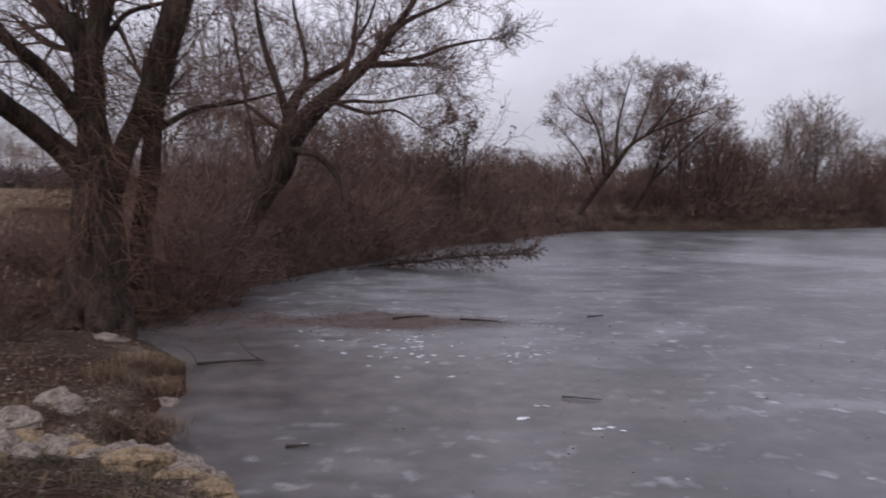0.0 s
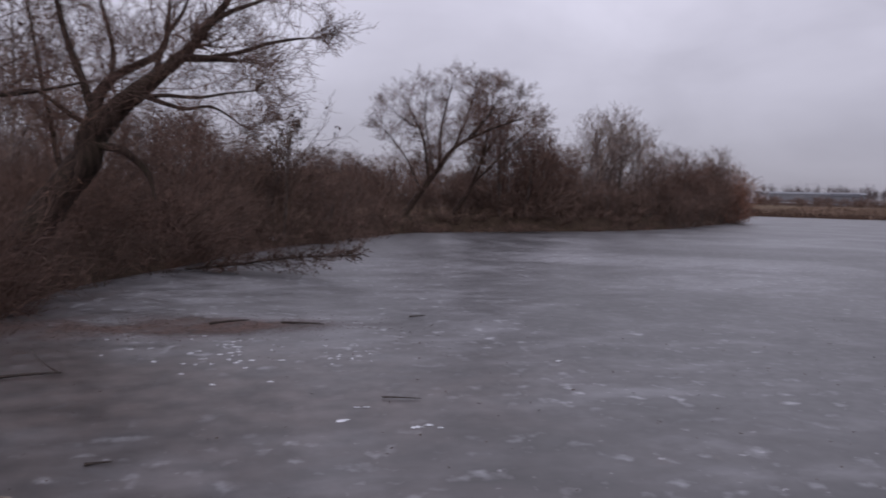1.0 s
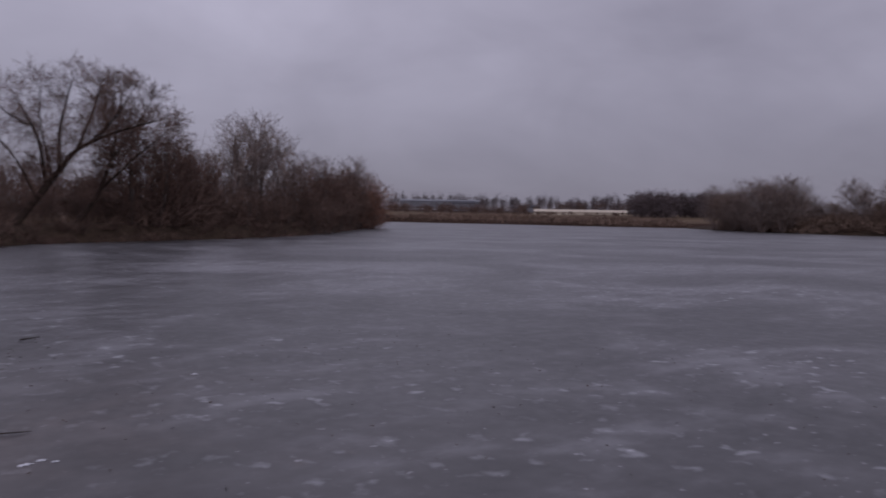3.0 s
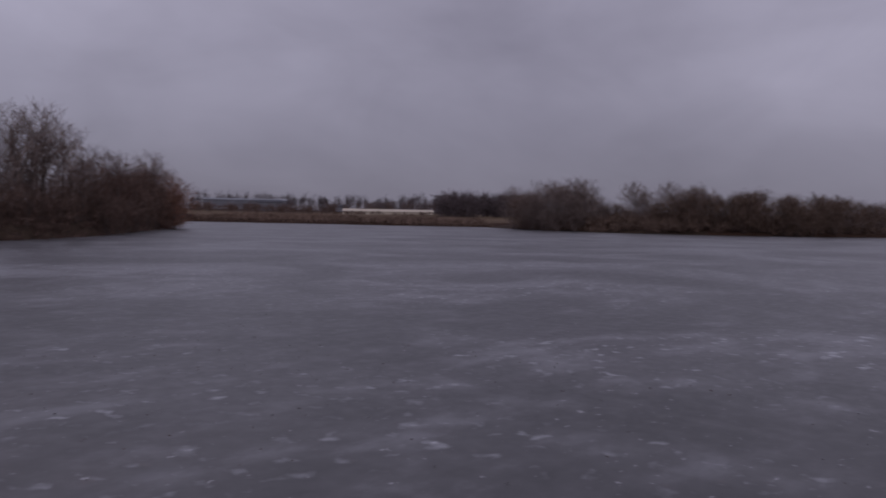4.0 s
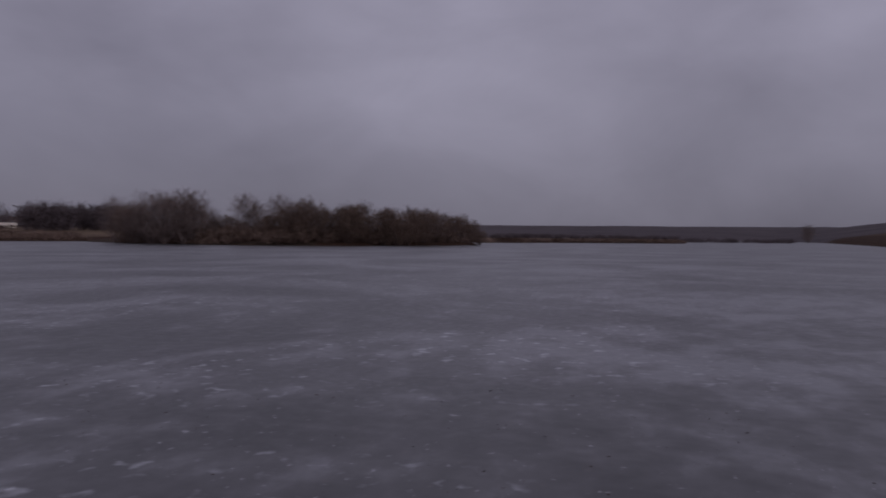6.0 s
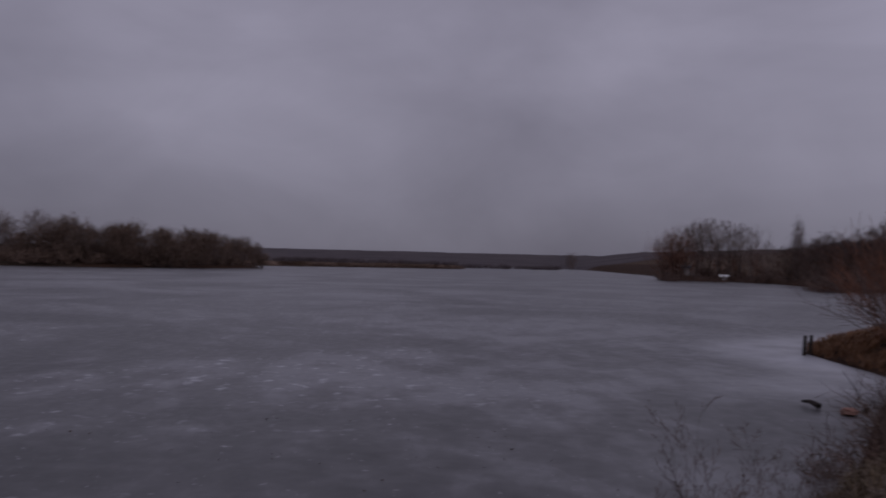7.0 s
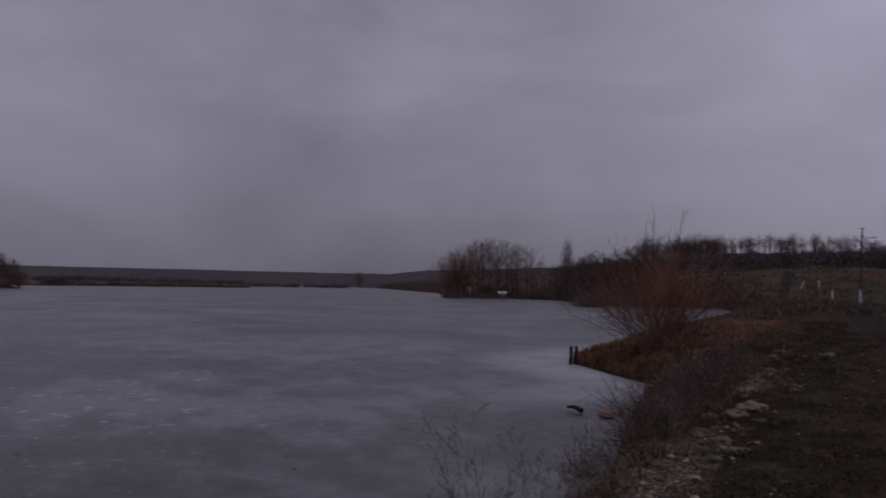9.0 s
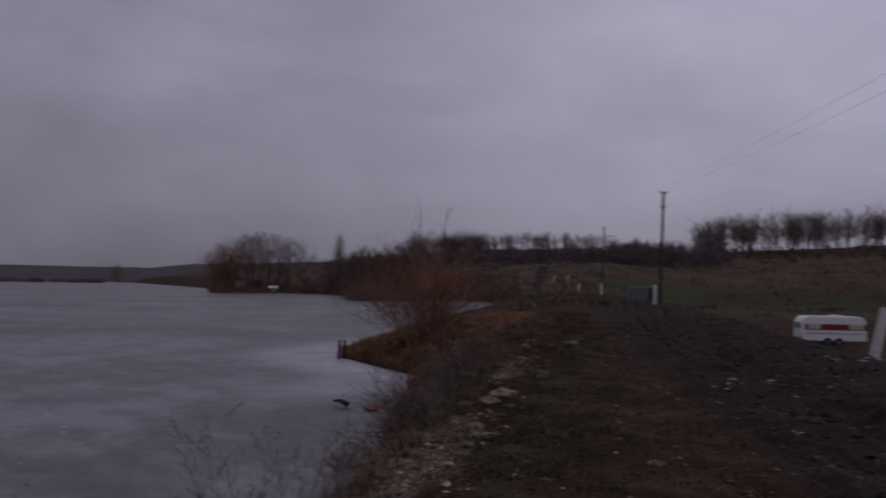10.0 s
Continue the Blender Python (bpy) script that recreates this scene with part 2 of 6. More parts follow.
M_DARK = mottled("hollow_shade", (0.010, 0.010, 0.011), (0.022, 0.021, 0.021), 2, 12, bump=0)
M_CARAVAN = mottled("off_white_caravan_sheet", (0.62, 0.62, 0.60), (0.8, 0.8, 0.78), 2, 9, rough=0.45, bump=0.1, dist=0.004, spec=0.5, vec="local")
M_RED = mottled("faded_red_panel", (0.13, 0.014, 0.014), (0.22, 0.025, 0.023), 2, 9, rough=0.5, bump=0, spec=0.4, vec="local")
M_RUBBER = mottled("black_tyre_rubber", (0.012, 0.012, 0.012), (0.03, 0.03, 0.03), 6, 40, bump=0.2, dist=0.004, vec="local")
M_GLASS = Mat("dim_window_glass", 0.08, 0.6).color((0.25, 0.26, 0.28)).m
M_PALE_ROOF = mottled("pale_sheet_roof", (0.16, 0.165, 0.18), (0.24, 0.25, 0.27), 0.3, 3, bump=0.1)
M_BARN = mottled("pale_barn_wall", (0.40, 0.345, 0.27), (0.58, 0.51, 0.41), 0.3, 3, bump=0.1, vec="world")
M_SHED = mottled("grey_shed_sheet", (0.10, 0.10, 0.11), (0.18, 0.18, 0.195), 0.2, 2, rough=0.6, bump=0.1)
M_ROOF = mottled("dark_slate_sheet", (0.035, 0.035, 0.04), (0.085, 0.085, 0.095), 0.3, 3, bump=0.1)
M_WIRE = Mat("black_cable", 0.6, 0.3).color((0.03, 0.03, 0.035)).m
M_CRUST = mottled("glint_pale_ice_crust", (0.13, 0.125, 0.125), (0.46, 0.46, 0.48), 9, 40, rough=0.6, bump=0.5, dist=0.01)
M_SNOW = mottled("crusted_snow", (0.42, 0.43, 0.46), (0.68, 0.69, 0.72), 5, 30, rough=0.7, bump=0.4, dist=0.01)
M_BRICK_PINK = mottled("weathered_brick", (0.20, 0.10, 0.075), (0.36, 0.2, 0.15), 6, 30, bump=0.5, dist=0.01, vec="local")


# ---- building helpers ----
def polar(az, d, z=0.0):
    return Vector((d * math.sin(radians(az)), d * math.cos(radians(az)), z))


def sight(az, el, d):
    """A point at the horizontal distance d, seen under the elevation el from the eye's height."""
    return polar(az, d, 2.7 + d * math.tan(radians(el)))


def mesh_of(name, verts, faces, material, smooth=True):
    me = bpy.data.meshes.new(name)
    me.from_pydata(verts, [], faces)
    me.materials.append(material)
    if smooth:
        me.polygons.foreach_set("use_smooth", [True] * len(me.polygons))
    me.update()
    return me


def array_mesh(name, verts, faces, material, smooth=False):
    """verts (n, 3) and faces (m, 3 or 4) as arrays."""
    me = bpy.data.meshes.new(name)
    n, m, s = len(verts), len(faces), faces.shape[1]
    me.vertices.add(n)
    me.vertices.foreach_set("co", np.asarray(verts, dtype=np.float32).ravel())
    me.loops.add(m * s)
    me.loops.foreach_set("vertex_index", np.asarray(faces, dtype=np.int32).ravel())
    me.polygons.add(m)
    me.polygons.foreach_set("loop_start", np.arange(0, m * s, s, dtype=np.int32))
    me.polygons.foreach_set("loop_total", np.full(m, s, dtype=np.int32))
    me.polygons.foreach_set("use_smooth", np.full(m, smooth, dtype=bool))
    me.materials.append(material)
    me.update(calc_edges=True)
    me.validate()
    return me


def part(name, bm, material, parent=None, label="", smooth=False):
    me = bpy.data.meshes.new(name)
    bm.to_mesh(me)
    bm.free()
    me.materials.append(material)
    if smooth:
        me.polygons.foreach_set("use_smooth", [True] * len(me.polygons))
    ob = new(name, me)
    ob.parent = parent
    if label:
        tagged(ob, label)
    return ob


def part_mesh(name, me, parent, label=""):
    ob = new(name, me)
    ob.parent = parent
    if label:
        tagged(ob, label)
    return ob


def box_bm(bm, c, size, bevel=0.0, rot=None):
    m = Matrix.Translation(c) @ (rot.to_4x4() if rot else Matrix.Identity(4)) @ Matrix.Diagonal((*size, 1))
    got = bmesh.ops.create_cube(bm, size=1, matrix=m)
    if bevel:
        es = list({e for v in got["verts"] for e in v.link_edges})
        bmesh.ops.bevel(bm, geom=es, offset=bevel, segments=2, affect="EDGES", profile=0.5)
    return bm


def prisms(segs, sides=3):
    """Segments (x0 y0 z0 x1 y1 z1 r0 r1) as open prisms: arrays of verts and quads."""
    s = np.asarray(segs, dtype=np.float64)
    a, b, ra, rb = s[:, 0:3], s[:, 3:6], s[:, 6], s[:, 7]
    d = b - a
    d /= np.linalg.norm(d, axis=1, keepdims=True) + 1e-9
    ref = np.where(np.abs(d[:, 2:3]) < 0.9, np.array([[0.0, 0.0, 1.0]]), np.array([[1.0, 0.0, 0.0]]))
    u = np.cross(d, ref)
    u /= np.linalg.norm(u, axis=1, keepdims=True) + 1e-9
    w = np.cross(d, u)
    n = len(s)
    if sides == 2:
        # the finest far twigs: one strip each, turned at random about its axis
        t = np.random.RandomState(n).uniform(0, math.pi, n)[:, None]
        o = u * np.cos(t) + w * np.sin(t)
        v = np.stack([a - o * ra[:, None], a + o * ra[:, None], b + o * rb[:, None], b - o * rb[:, None]], 1)
        return v.reshape(-1, 3), np.arange(4 * n).reshape(-1, 4)
    v = np.empty((n, 2 * sides, 3))
    for i in range(sides):
        t = 2 * math.pi * i / sides
        o = u * math.cos(t) + w * math.sin(t)
        v[:, i] = a + o * ra[:, None]
        v[:, sides + i] = b + o * rb[:, None]
    q = np.array([[i, (i + 1) % sides, sides + (i + 1) % sides, sides + i] for i in range(sides)])
    faces = (np.arange(n)[:, None, None] * 2 * sides + q[None]).reshape(-1, 4)
    return v.reshape(-1, 3), faces


def seg_mesh(name, segs, material, sides=3):
    v, q = prisms(segs, sides)
    return array_mesh(name, v, q, material)


def tube_into(verts, faces, pts, radii, sides=10, rough=0.0, seed=0.0):
    """A knobbly tube along points, added to the lists."""
    base = len(verts)
    n = len(pts)
    for i, p in enumerate(pts):
        d = (pts[min(i + 1, n - 1)] - pts[max(i - 1, 0)]).normalized()
        u = d.cross(Vector((0.3, 0.9, 0.1))).normalized()
        w = d.cross(u)
        for j in range(sides):
            t = 2 * math.pi * j / sides
            o = u * math.cos(t) + w * math.sin(t)
            k_r = 1.0
            if rough:
                k_r += rough * noise.noise((p + o * radii[i]) * 2.2 + Vector((seed, seed, 0))) + 0.5 * rough * math.sin(j * 2.5 + i * 0.4 + seed)
            verts.append(p + o * radii[i] * k_r)
    for i in range(n - 1):
        for j in range(sides):
            a, b = base + i * sides + j, base + i * sides + (j + 1) % sides
            faces.append((a, b, b + sides, a + sides))
    faces.append(tuple(base + (n - 1) * sides + j for j in range(sides)))


def smooth_line(ctrl, radii, steps):
    """Catmull-Rom through the control points."""
    pts, rr = [], []
    n = len(ctrl)
    for i in range(n - 1):
        p0, p1, p2, p3 = ctrl[max(i - 1, 0)], ctrl[i], ctrl[i + 1], ctrl[min(i + 2, n - 1)]
        for s in range(steps):
            t = s / steps
            pts.append(0.5 * ((2 * p1) + (p2 - p0) * t + (2 * p0 - 5 * p1 + 4 * p2 - p3) * t * t + (3 * p1 - p0 - 3 * p2 + p3) * t ** 3))
            rr.append(radii[i] * (1 - t) + radii[i + 1] * t)
    pts.append(ctrl[-1])
    rr.append(radii[-1])
    return pts, rr


def thing(name, at, label, category, group=""):
    e = new(name)
    e.empty_display_size = 0.2
    e.location = at
    return tagged(e, label, category, group)


# ---- the lay of the land ----
LAKE = np.array([(-2, 6.7), (-2.5, 7.2), (-3.3, 8.1), (-3.8, 9.6), (-3.7, 10.3), (-4.4, 12.2), (-5.6, 13.7), (-7.2, 14.9), (-6.3, 17), (-6.2, 19.2), (-6, 23.8),
                 (-4.6, 28.8), (-3.3, 33), (-1.8, 42.2), (3, 50.5), (6.1, 59.3), (11.3, 67.3), (19, 71.5), (32.6, 78.5), (46, 90), (72, 122), (112, 180),
                 (142, 222), (160, 260), (187, 288), (218, 238), (225, 205), (252, 178), (262, 190), (300, 150), (310, 90), (340, 48), (372, 20), (384, -8), (395, -44),
                 (560, -55), (700, -90), (830, -180), (540, -150), (255, -92), (180, -66), (171, -64), (169, -79), (147, -79), (122, -72), (106, -78), (97, -81),
                 (81, -69.0), (66, -53.5), (45, -32), (30, -20), (27, -15.5), (25, -14.3), (22, -13.8), (18.8, -13.4), (15.2, -10.3), (11.4, -7.5), (9.3, -5.8)], dtype=float)
ISLAND = np.array([(211, 141), (198, 118), (188, 97), (189, 80), (193, 66), (215, 46), (243, 36), (262, 40), (275, 60), (262, 100), (258, 150), (275, 185), (240, 172)], dtype=float)


def shore_distance(x, y, poly):
    """Distance to the outline, positive inside it."""
    best = np.full(x.shape, 1e9)
    inside = np.zeros(x.shape, dtype=bool)
    for (x0, y0), (x1, y1) in zip(poly, np.roll(poly, -1, axis=0)):
        ex, ey = x1 - x0, y1 - y0
        t = np.clip(((x - x0) * ex + (y - y0) * ey) / (ex * ex + ey * ey), 0, 1)
        best = np.minimum(best, np.hypot(x - x0 - t * ex, y - y0 - t * ey))
        cross = ((y0 > y) != (y1 > y)) & (x < ex * (y - y0) / (ey if ey else 1e-9) + x0)
        inside ^= cross
    return np.where(inside, best, -best)


def ease(v, a, b):
    t = np.clip((v - a) / (b - a), 0, 1)
    return t * t * (3 - 2 * t)


def waves(x, y, scale, seed):
    """Cheap smooth noise for arrays, about -1 to 1."""
    r = np.random.RandomState(seed)
    out = np.zeros_like(x)
    for i in range(7):
        a, f, p = r.uniform(0, 6.28), scale * 1.55 ** (i * 0.7) * r.uniform(0.8, 1.2), r.uniform(0, 6.28)
        out += np.sin((x * math.cos(a) + y * math.sin(a)) * f + p + 1.3 * np.sin((y * math.cos(a) - x * math.sin(a)) * f * 0.7 + p)) / (1 + i * 0.35)
    return out / 3.2


# bearing, foot of the slope (distance, height), its shoulder and its crest (distance, elevation seen)
SLOPES = np.array([
    (-60, 20, 0.9, 90, -0.4, 260, 0.5), (-30, 20, 0.9, 90, -0.4, 260, 0.5), (-5, 40, 1.2, 110, -0.3, 400, 0.4), (30, 110, 1.4, 220, -0.1, 500, 0.4),
    (34, 330, 1.2, 450, 0.22, 900, 0.5), (56, 300, 1.2, 430, 0.2, 900, 0.5), (80, 340, 1.0, 460, -0.2, 2400, 0.85), (92, 400, 0.8, 480, -0.2, 2300, 0.84),
    (102, 700, 0.8, 900, -0.05, 2300, 0.79), (106, 420, 0.8, 560, 0.1, 1400, 0.82), (109.5, 260, 0.9, 420, 0.3, 1000, 1.15), (119, 150, 1.2, 330, 0.5, 800, 1.55),
    (125, 120, 1.2, 240, 0.9, 550, 2.2), (131, 120, 1.2, 250, 1.35, 600, 2.5), (138, 130, 1.2, 260, 1.6, 600, 2.5), (146, 170, -1.3, 235, 1.0, 360, 2.45),
    (156, 170, -1.4, 235, 1.0, 360, 2.9), (200, 170, -1.4, 235, 1.0, 360, 2.9), (270, 60, -0.5, 120, 0.2, 300, 0.8), (300, 20, 0.9, 90, -0.4, 260, 0.5)])


def height(x, y):
    """The ground's height, and how far from the shore it lies."""
    x, y = np.asarray(x, dtype=float), np.asarray(y, dtype=float)
    r = np.hypot(x, y)
    az = np.degrees(np.arctan2(x, y))
    az = np.where(az < -60, az + 360, az)
    sd = np.maximum(-shore_distance(x, y, LAKE), shore_distance(x, y, ISLAND))
    u, v = 0.67 * x - 0.742 * y, 0.742 * x + 0.67 * y
    bend = 5.5 * ease(u, 60, 150)
    low = 0.48 + 0.57 * ease(u, -9, -3.5)
    down = ease(-(v - bend), 6.0, 13.5) * ease(u, -4, 3)
    near = low - 2.45 * down
    # the land is low round the bay behind the mound
    near = np.where(v > 11, 1.2, near) * (1 - 0.7 * ease(v - bend, 3, 7) * ease(u, 42, 54) * (1 - ease(r, 102, 122)))
    near += 0.35 * ease(r, 14, 30) * (u < -6)
    c = [np.interp(az, SLOPES[:, 0], SLOPES[:, i]) for i in range(1, 7)]
    z1, z2 = 2.7 + c[2] * np.tan(np.radians(c[3])), 2.7 + c[4] * np.tan(np.radians(c[5]))
    t1, t2 = ease(r, c[0], c[2]), np.clip((r - c[2]) / (c[4] - c[2]), 0, 1)
    z = near * (1 - t1) + z1 * t1 + (z2 - z1) * (t2 ** 1.1)
    # ruts of the dirt road on the dam, tussocks elsewhere
    road = np.exp(-((v - bend + 3.4) / 2.3) ** 2) * ease(u, -3, 4) * (1 - ease(r, 90, 130))
    z += road * (0.075 * waves(v * 1.6 - 1.6 * bend, u * 0.12, 1.4, 4) + 0.12 * waves(x, y, 1.5, 3) + (0.075 * waves(x, y, 4.2, 13) + 0.03 * np.abs(waves(x, y, 9.0, 14))) * (1 - ease(r, 25, 50)) - 0.04)
    z += 0.05 * waves(x, y, 1.3, 5) * (1 - ease(r, 25, 60)) + 0.22 * waves(x, y, 0.12, 8) * ease(r, 20, 60) + 1.3 * waves(x, y, 0.012, 9) * ease(r, 200, 700)
    # broken ledges along the crest of the lake bank, wheel ruts in the road
    crest = np.exp(-((v - 1.9) / 0.9) ** 2) * ease(u, 2, 6) * (1 - ease(u, 24, 34))
    z += (0.05 * waves(x, y, 2.3, 17) + 0.03 * np.abs(waves(x, y, 6.0, 18))) * np.exp(-(v / 1.8) ** 2) * ease(u, 1, 5) * (1 - ease(u, 26, 40))
    z += crest * (0.17 * waves(x, y, 1.0, 15) + 0.13 * np.abs(waves(x, y, 2.4, 16)))
    rut = v - bend + 3.6 + 0.5 * np.sin(u * 0.11)
    z -= (0.11 * np.exp(-((rut - 0.8) / 0.28) ** 2) + 0.11 * np.exp(-((rut + 0.8) / 0.28) ** 2)) * ease(u, 0, 6) * (1 - ease(r, 60, 100)) * (0.75 + 0.4 * np.sin(u * 0.7))
    jag = sd + 0.42 * waves(x, y, 1.5, 11) * (1 - ease(r, 30, 90)) * ease(np.abs(sd), 0.0, 0.6)
    width = np.where(r < 45, 1.15, np.where(az < 33, 0.6, 2.0)) + 1.9 * np.exp(-((x - 25) ** 2 + (y + 15) ** 2) / 20.0)
    bank = 1 - np.exp(-np.maximum(jag, 0) / width)
    return np.where(jag > 0, 0.02 + z * bank, np.maximum(-0.7, jag * 0.45)), sd


def grounds(x, y):
    return height(np.asarray(x), np.asarray(y))[0]


def ground_at(x, y):
    return float(height(np.array([x]), np.array([y]))[0][0])


def on_ground(az, d, sink=0.0):
    p = polar(az, d)
    p.z = ground_at(p.x, p.y) - sink
    return p


azs = np.radians(np.concatenate([np.arange(-42, 116, 0.5), np.arange(116, 166, 0.33), np.arange(166, 318, 2.0)]))
rs = np.concatenate([0.5 * 1.03 ** np.arange(0, 84), 6.0 * 1.0125 ** np.arange(0, 150), 38.6 * 1.0245 ** np.arange(1, 198)])
AZ, RR = np.meshgrid(azs, rs, indexing="ij")
gx, gy = RR * np.sin(AZ), RR * np.cos(AZ)
gz, gsd = height(gx, gy)
na, nr = gx.shape
verts = np.stack([gx, gy, gz], axis=-1).reshape(-1, 3)
ia, ir = np.meshgrid(np.arange(na), np.arange(nr - 1), indexing="ij")
a0, a1 = ia * nr + ir, ((ia + 1) % na) * nr + ir
quads = np.stack([a0, a1, a1 + 1, a0 + 1], axis=-1).reshape(-1, 4)
hub = len(verts)
verts = np.vstack([verts, [[0, 0, ground_at(0.01, 0)]]])
# cells deep under the ice are left out
deep = (gsd.reshape(-1) < -14)
keep = ~(deep[quads].all(axis=1))
ground_me = array_mesh("ground", verts, quads[keep], M_GROUND, True)
bmg = bmesh.new()
bmg.from_mesh(ground_me)
bmg.verts.ensure_lookup_table()
for i in range(na):
    bmg.faces.new((bmg.verts[hub], bmg.verts[((i + 1) % na) * nr], bmg.verts[i * nr])).smooth = True
bmg.to_mesh(ground_me)
bmg.free()
fx, fy = verts[:, 0], verts[:, 1]
fr, faz = np.hypot(fx, fy), np.degrees(np.arctan2(fx, fy))
fu, fv = 0.67 * fx - 0.742 * fy, 0.742 * fx + 0.67 * fy
fsd = np.append(gsd.reshape(-1), 3.0)
fb = 5.5 * ease(fu, 60, 150)
covers = {
    "mud": 0.75 * np.exp(-((faz - 133.6 - 0.006 * (fr - 150)) / 0.45) ** 2) * ease(fr, 80, 100) * (1 - ease(fr, 220, 250)) + ease(np.interp(fu, (5, 12, 50), (-1.6, -1.3, 0.5)) - (fv - fb), -0.3, 1.0) * ease(fv - fb, -7.5, -6.0) * ease(fu, -4, 3) * (1 - ease(fr, 110, 150)),
    "green": 0.68 * ease(faz, 135, 140) * ease(fr, 95, 120) * (1 - ease(fr, 190, 215)) + 0.46 * np.exp(-((fv - 0.7) / 0.5) ** 2) * (fr < 40),
    "pale": ease(fsd, 5, 20) * ease(fr, 35, 70) * (1 - ease(fr, 500, 800)) * np.where((faz > 100) & (faz < 165), 0.42 * (1 - 0.75 * ((fr < 115) & (faz > 140))), np.where(faz < -10, 0.75, np.where((faz > 32) & (faz < 60), 0.9, 0.4))),
    "mould": np.where(faz < -8, ease(fr, 11, 14), ease(fr, 25, 40)) * (1 - ease(fsd, 2, 8)) * (fr < 300) * (faz < 70),
    "haze_plough": ease(fr, 480, 700) * np.where((faz > 70) & (faz < 112), 1.0, 0.4),
    "rubble": 1.0 * np.exp(-((fv - 1.85 + 0.25 * np.sin(fu * 0.9)) / 0.6) ** 2) * ease(fu, -9, -5) * (1 - ease(fu, 18, 26)) * np.clip(0.55 + 0.75 * waves(fx, fy, 0.9, 27), 0, 1) + 0.5 * np.exp(-((fsd - 0.6) / 0.5) ** 2) * (fu < -5) * (fu > -13),
}
for name, values in covers.items():
    ground_me.attributes.new(name, "FLOAT", "POINT").data.foreach_set("value", np.clip(values, 0, 1).astype(np.float32))
ground = tagged(new("ground", ground_me), "brown winter ground with mud, dead grass and rubble", "ground", kind="structure")

# the ice: one sheet under all the shores, finer near the dam
irs = np.concatenate([[0.01], np.arange(1.0, 40, 0.4), 40 * 1.05 ** np.arange(0, 66)])
iaz = np.radians(np.arange(-60, 165, 0.8))
IA, IR = np.meshgrid(iaz, irs, indexing="ij")
ix, iy = IR * np.sin(IA), IR * np.cos(IA)
na, nr = ix.shape
ii, jj = np.meshgrid(np.arange(na - 1), np.arange(nr - 1), indexing="ij")
b0 = ii * nr + jj
ice_v = np.stack([ix, iy, np.zeros_like(ix)], axis=-1).reshape(-1, 3)
ex, ey = ice_v[:, 0], ice_v[:, 1]
isd = shore_distance(ex, ey, LAKE)
ice_q = np.stack([b0, b0 + nr, b0 + nr + 1, b0 + 1], axis=-1).reshape(-1, 4)
ice_q = ice_q[(isd > -1.5 - 0.03 * np.hypot(ex, ey))[ice_q].any(axis=1)]
ice_me = array_mesh("lake_ice", ice_v, ice_q, M_ICE, True)
litter = 1.7 * np.exp(-(((ey - 16.7 - 0.05 * (ex + 3)) / (1.5 - 0.12 * np.clip(ex + 6, 0, 9))) ** 2)) * ease(-ex, -3.5, 2.5) * (0.55 + 0.4 * waves(ex, ey, 1.2, 21) + 0.45 * waves(ex, ey, 3.0, 24))
frosty = (1 - ease(isd, 0.5, 4.5)) * ease(ex, 15, 20) * (1 - ease(ex, 28, 36)) * (ey < 0) * (0.6 + 0.5 * waves(ex, ey, 0.6, 22))
for name, values in (("litter", np.clip(litter, 0, 0.93)), ("stain", np.clip(0.8 * np.exp(-np.maximum(isd, 0) / 2.7) * (1 - ease(ex, 1, 6)) * (1 - ease(ey, 20, 32)) * (0.75 + 0.6 * waves(ex, ey, 0.9, 23)) + 0.62 * np.exp(-((ex - 0.4) / 4.6) ** 2 - ((ey - 10.4) / 4.2) ** 2) * (0.7 + 0.6 * waves(ex, ey, 0.8, 26)) + 0.45 * np.exp(-((ex + 1.8) / 2.4) ** 2 - ((ey - 12.6) / 2.6) ** 2) * (0.8 + 0.6 * waves(ex, ey, 1.0, 28)), 0, 0.8)), ("shore_frost", np.clip(frosty, 0, 0.7)), ("plain", 0.8 * ease(np.degrees(np.arctan2(ex, ey)), 84, 112))):
    ice_me.attributes.new(name, "FLOAT", "POINT").data.foreach_set("value", values.astype(np.float32))
ice = tagged(new("lake_ice", ice_me), "grey frozen lake surface with pale frost flecks", "ice", kind="structure")


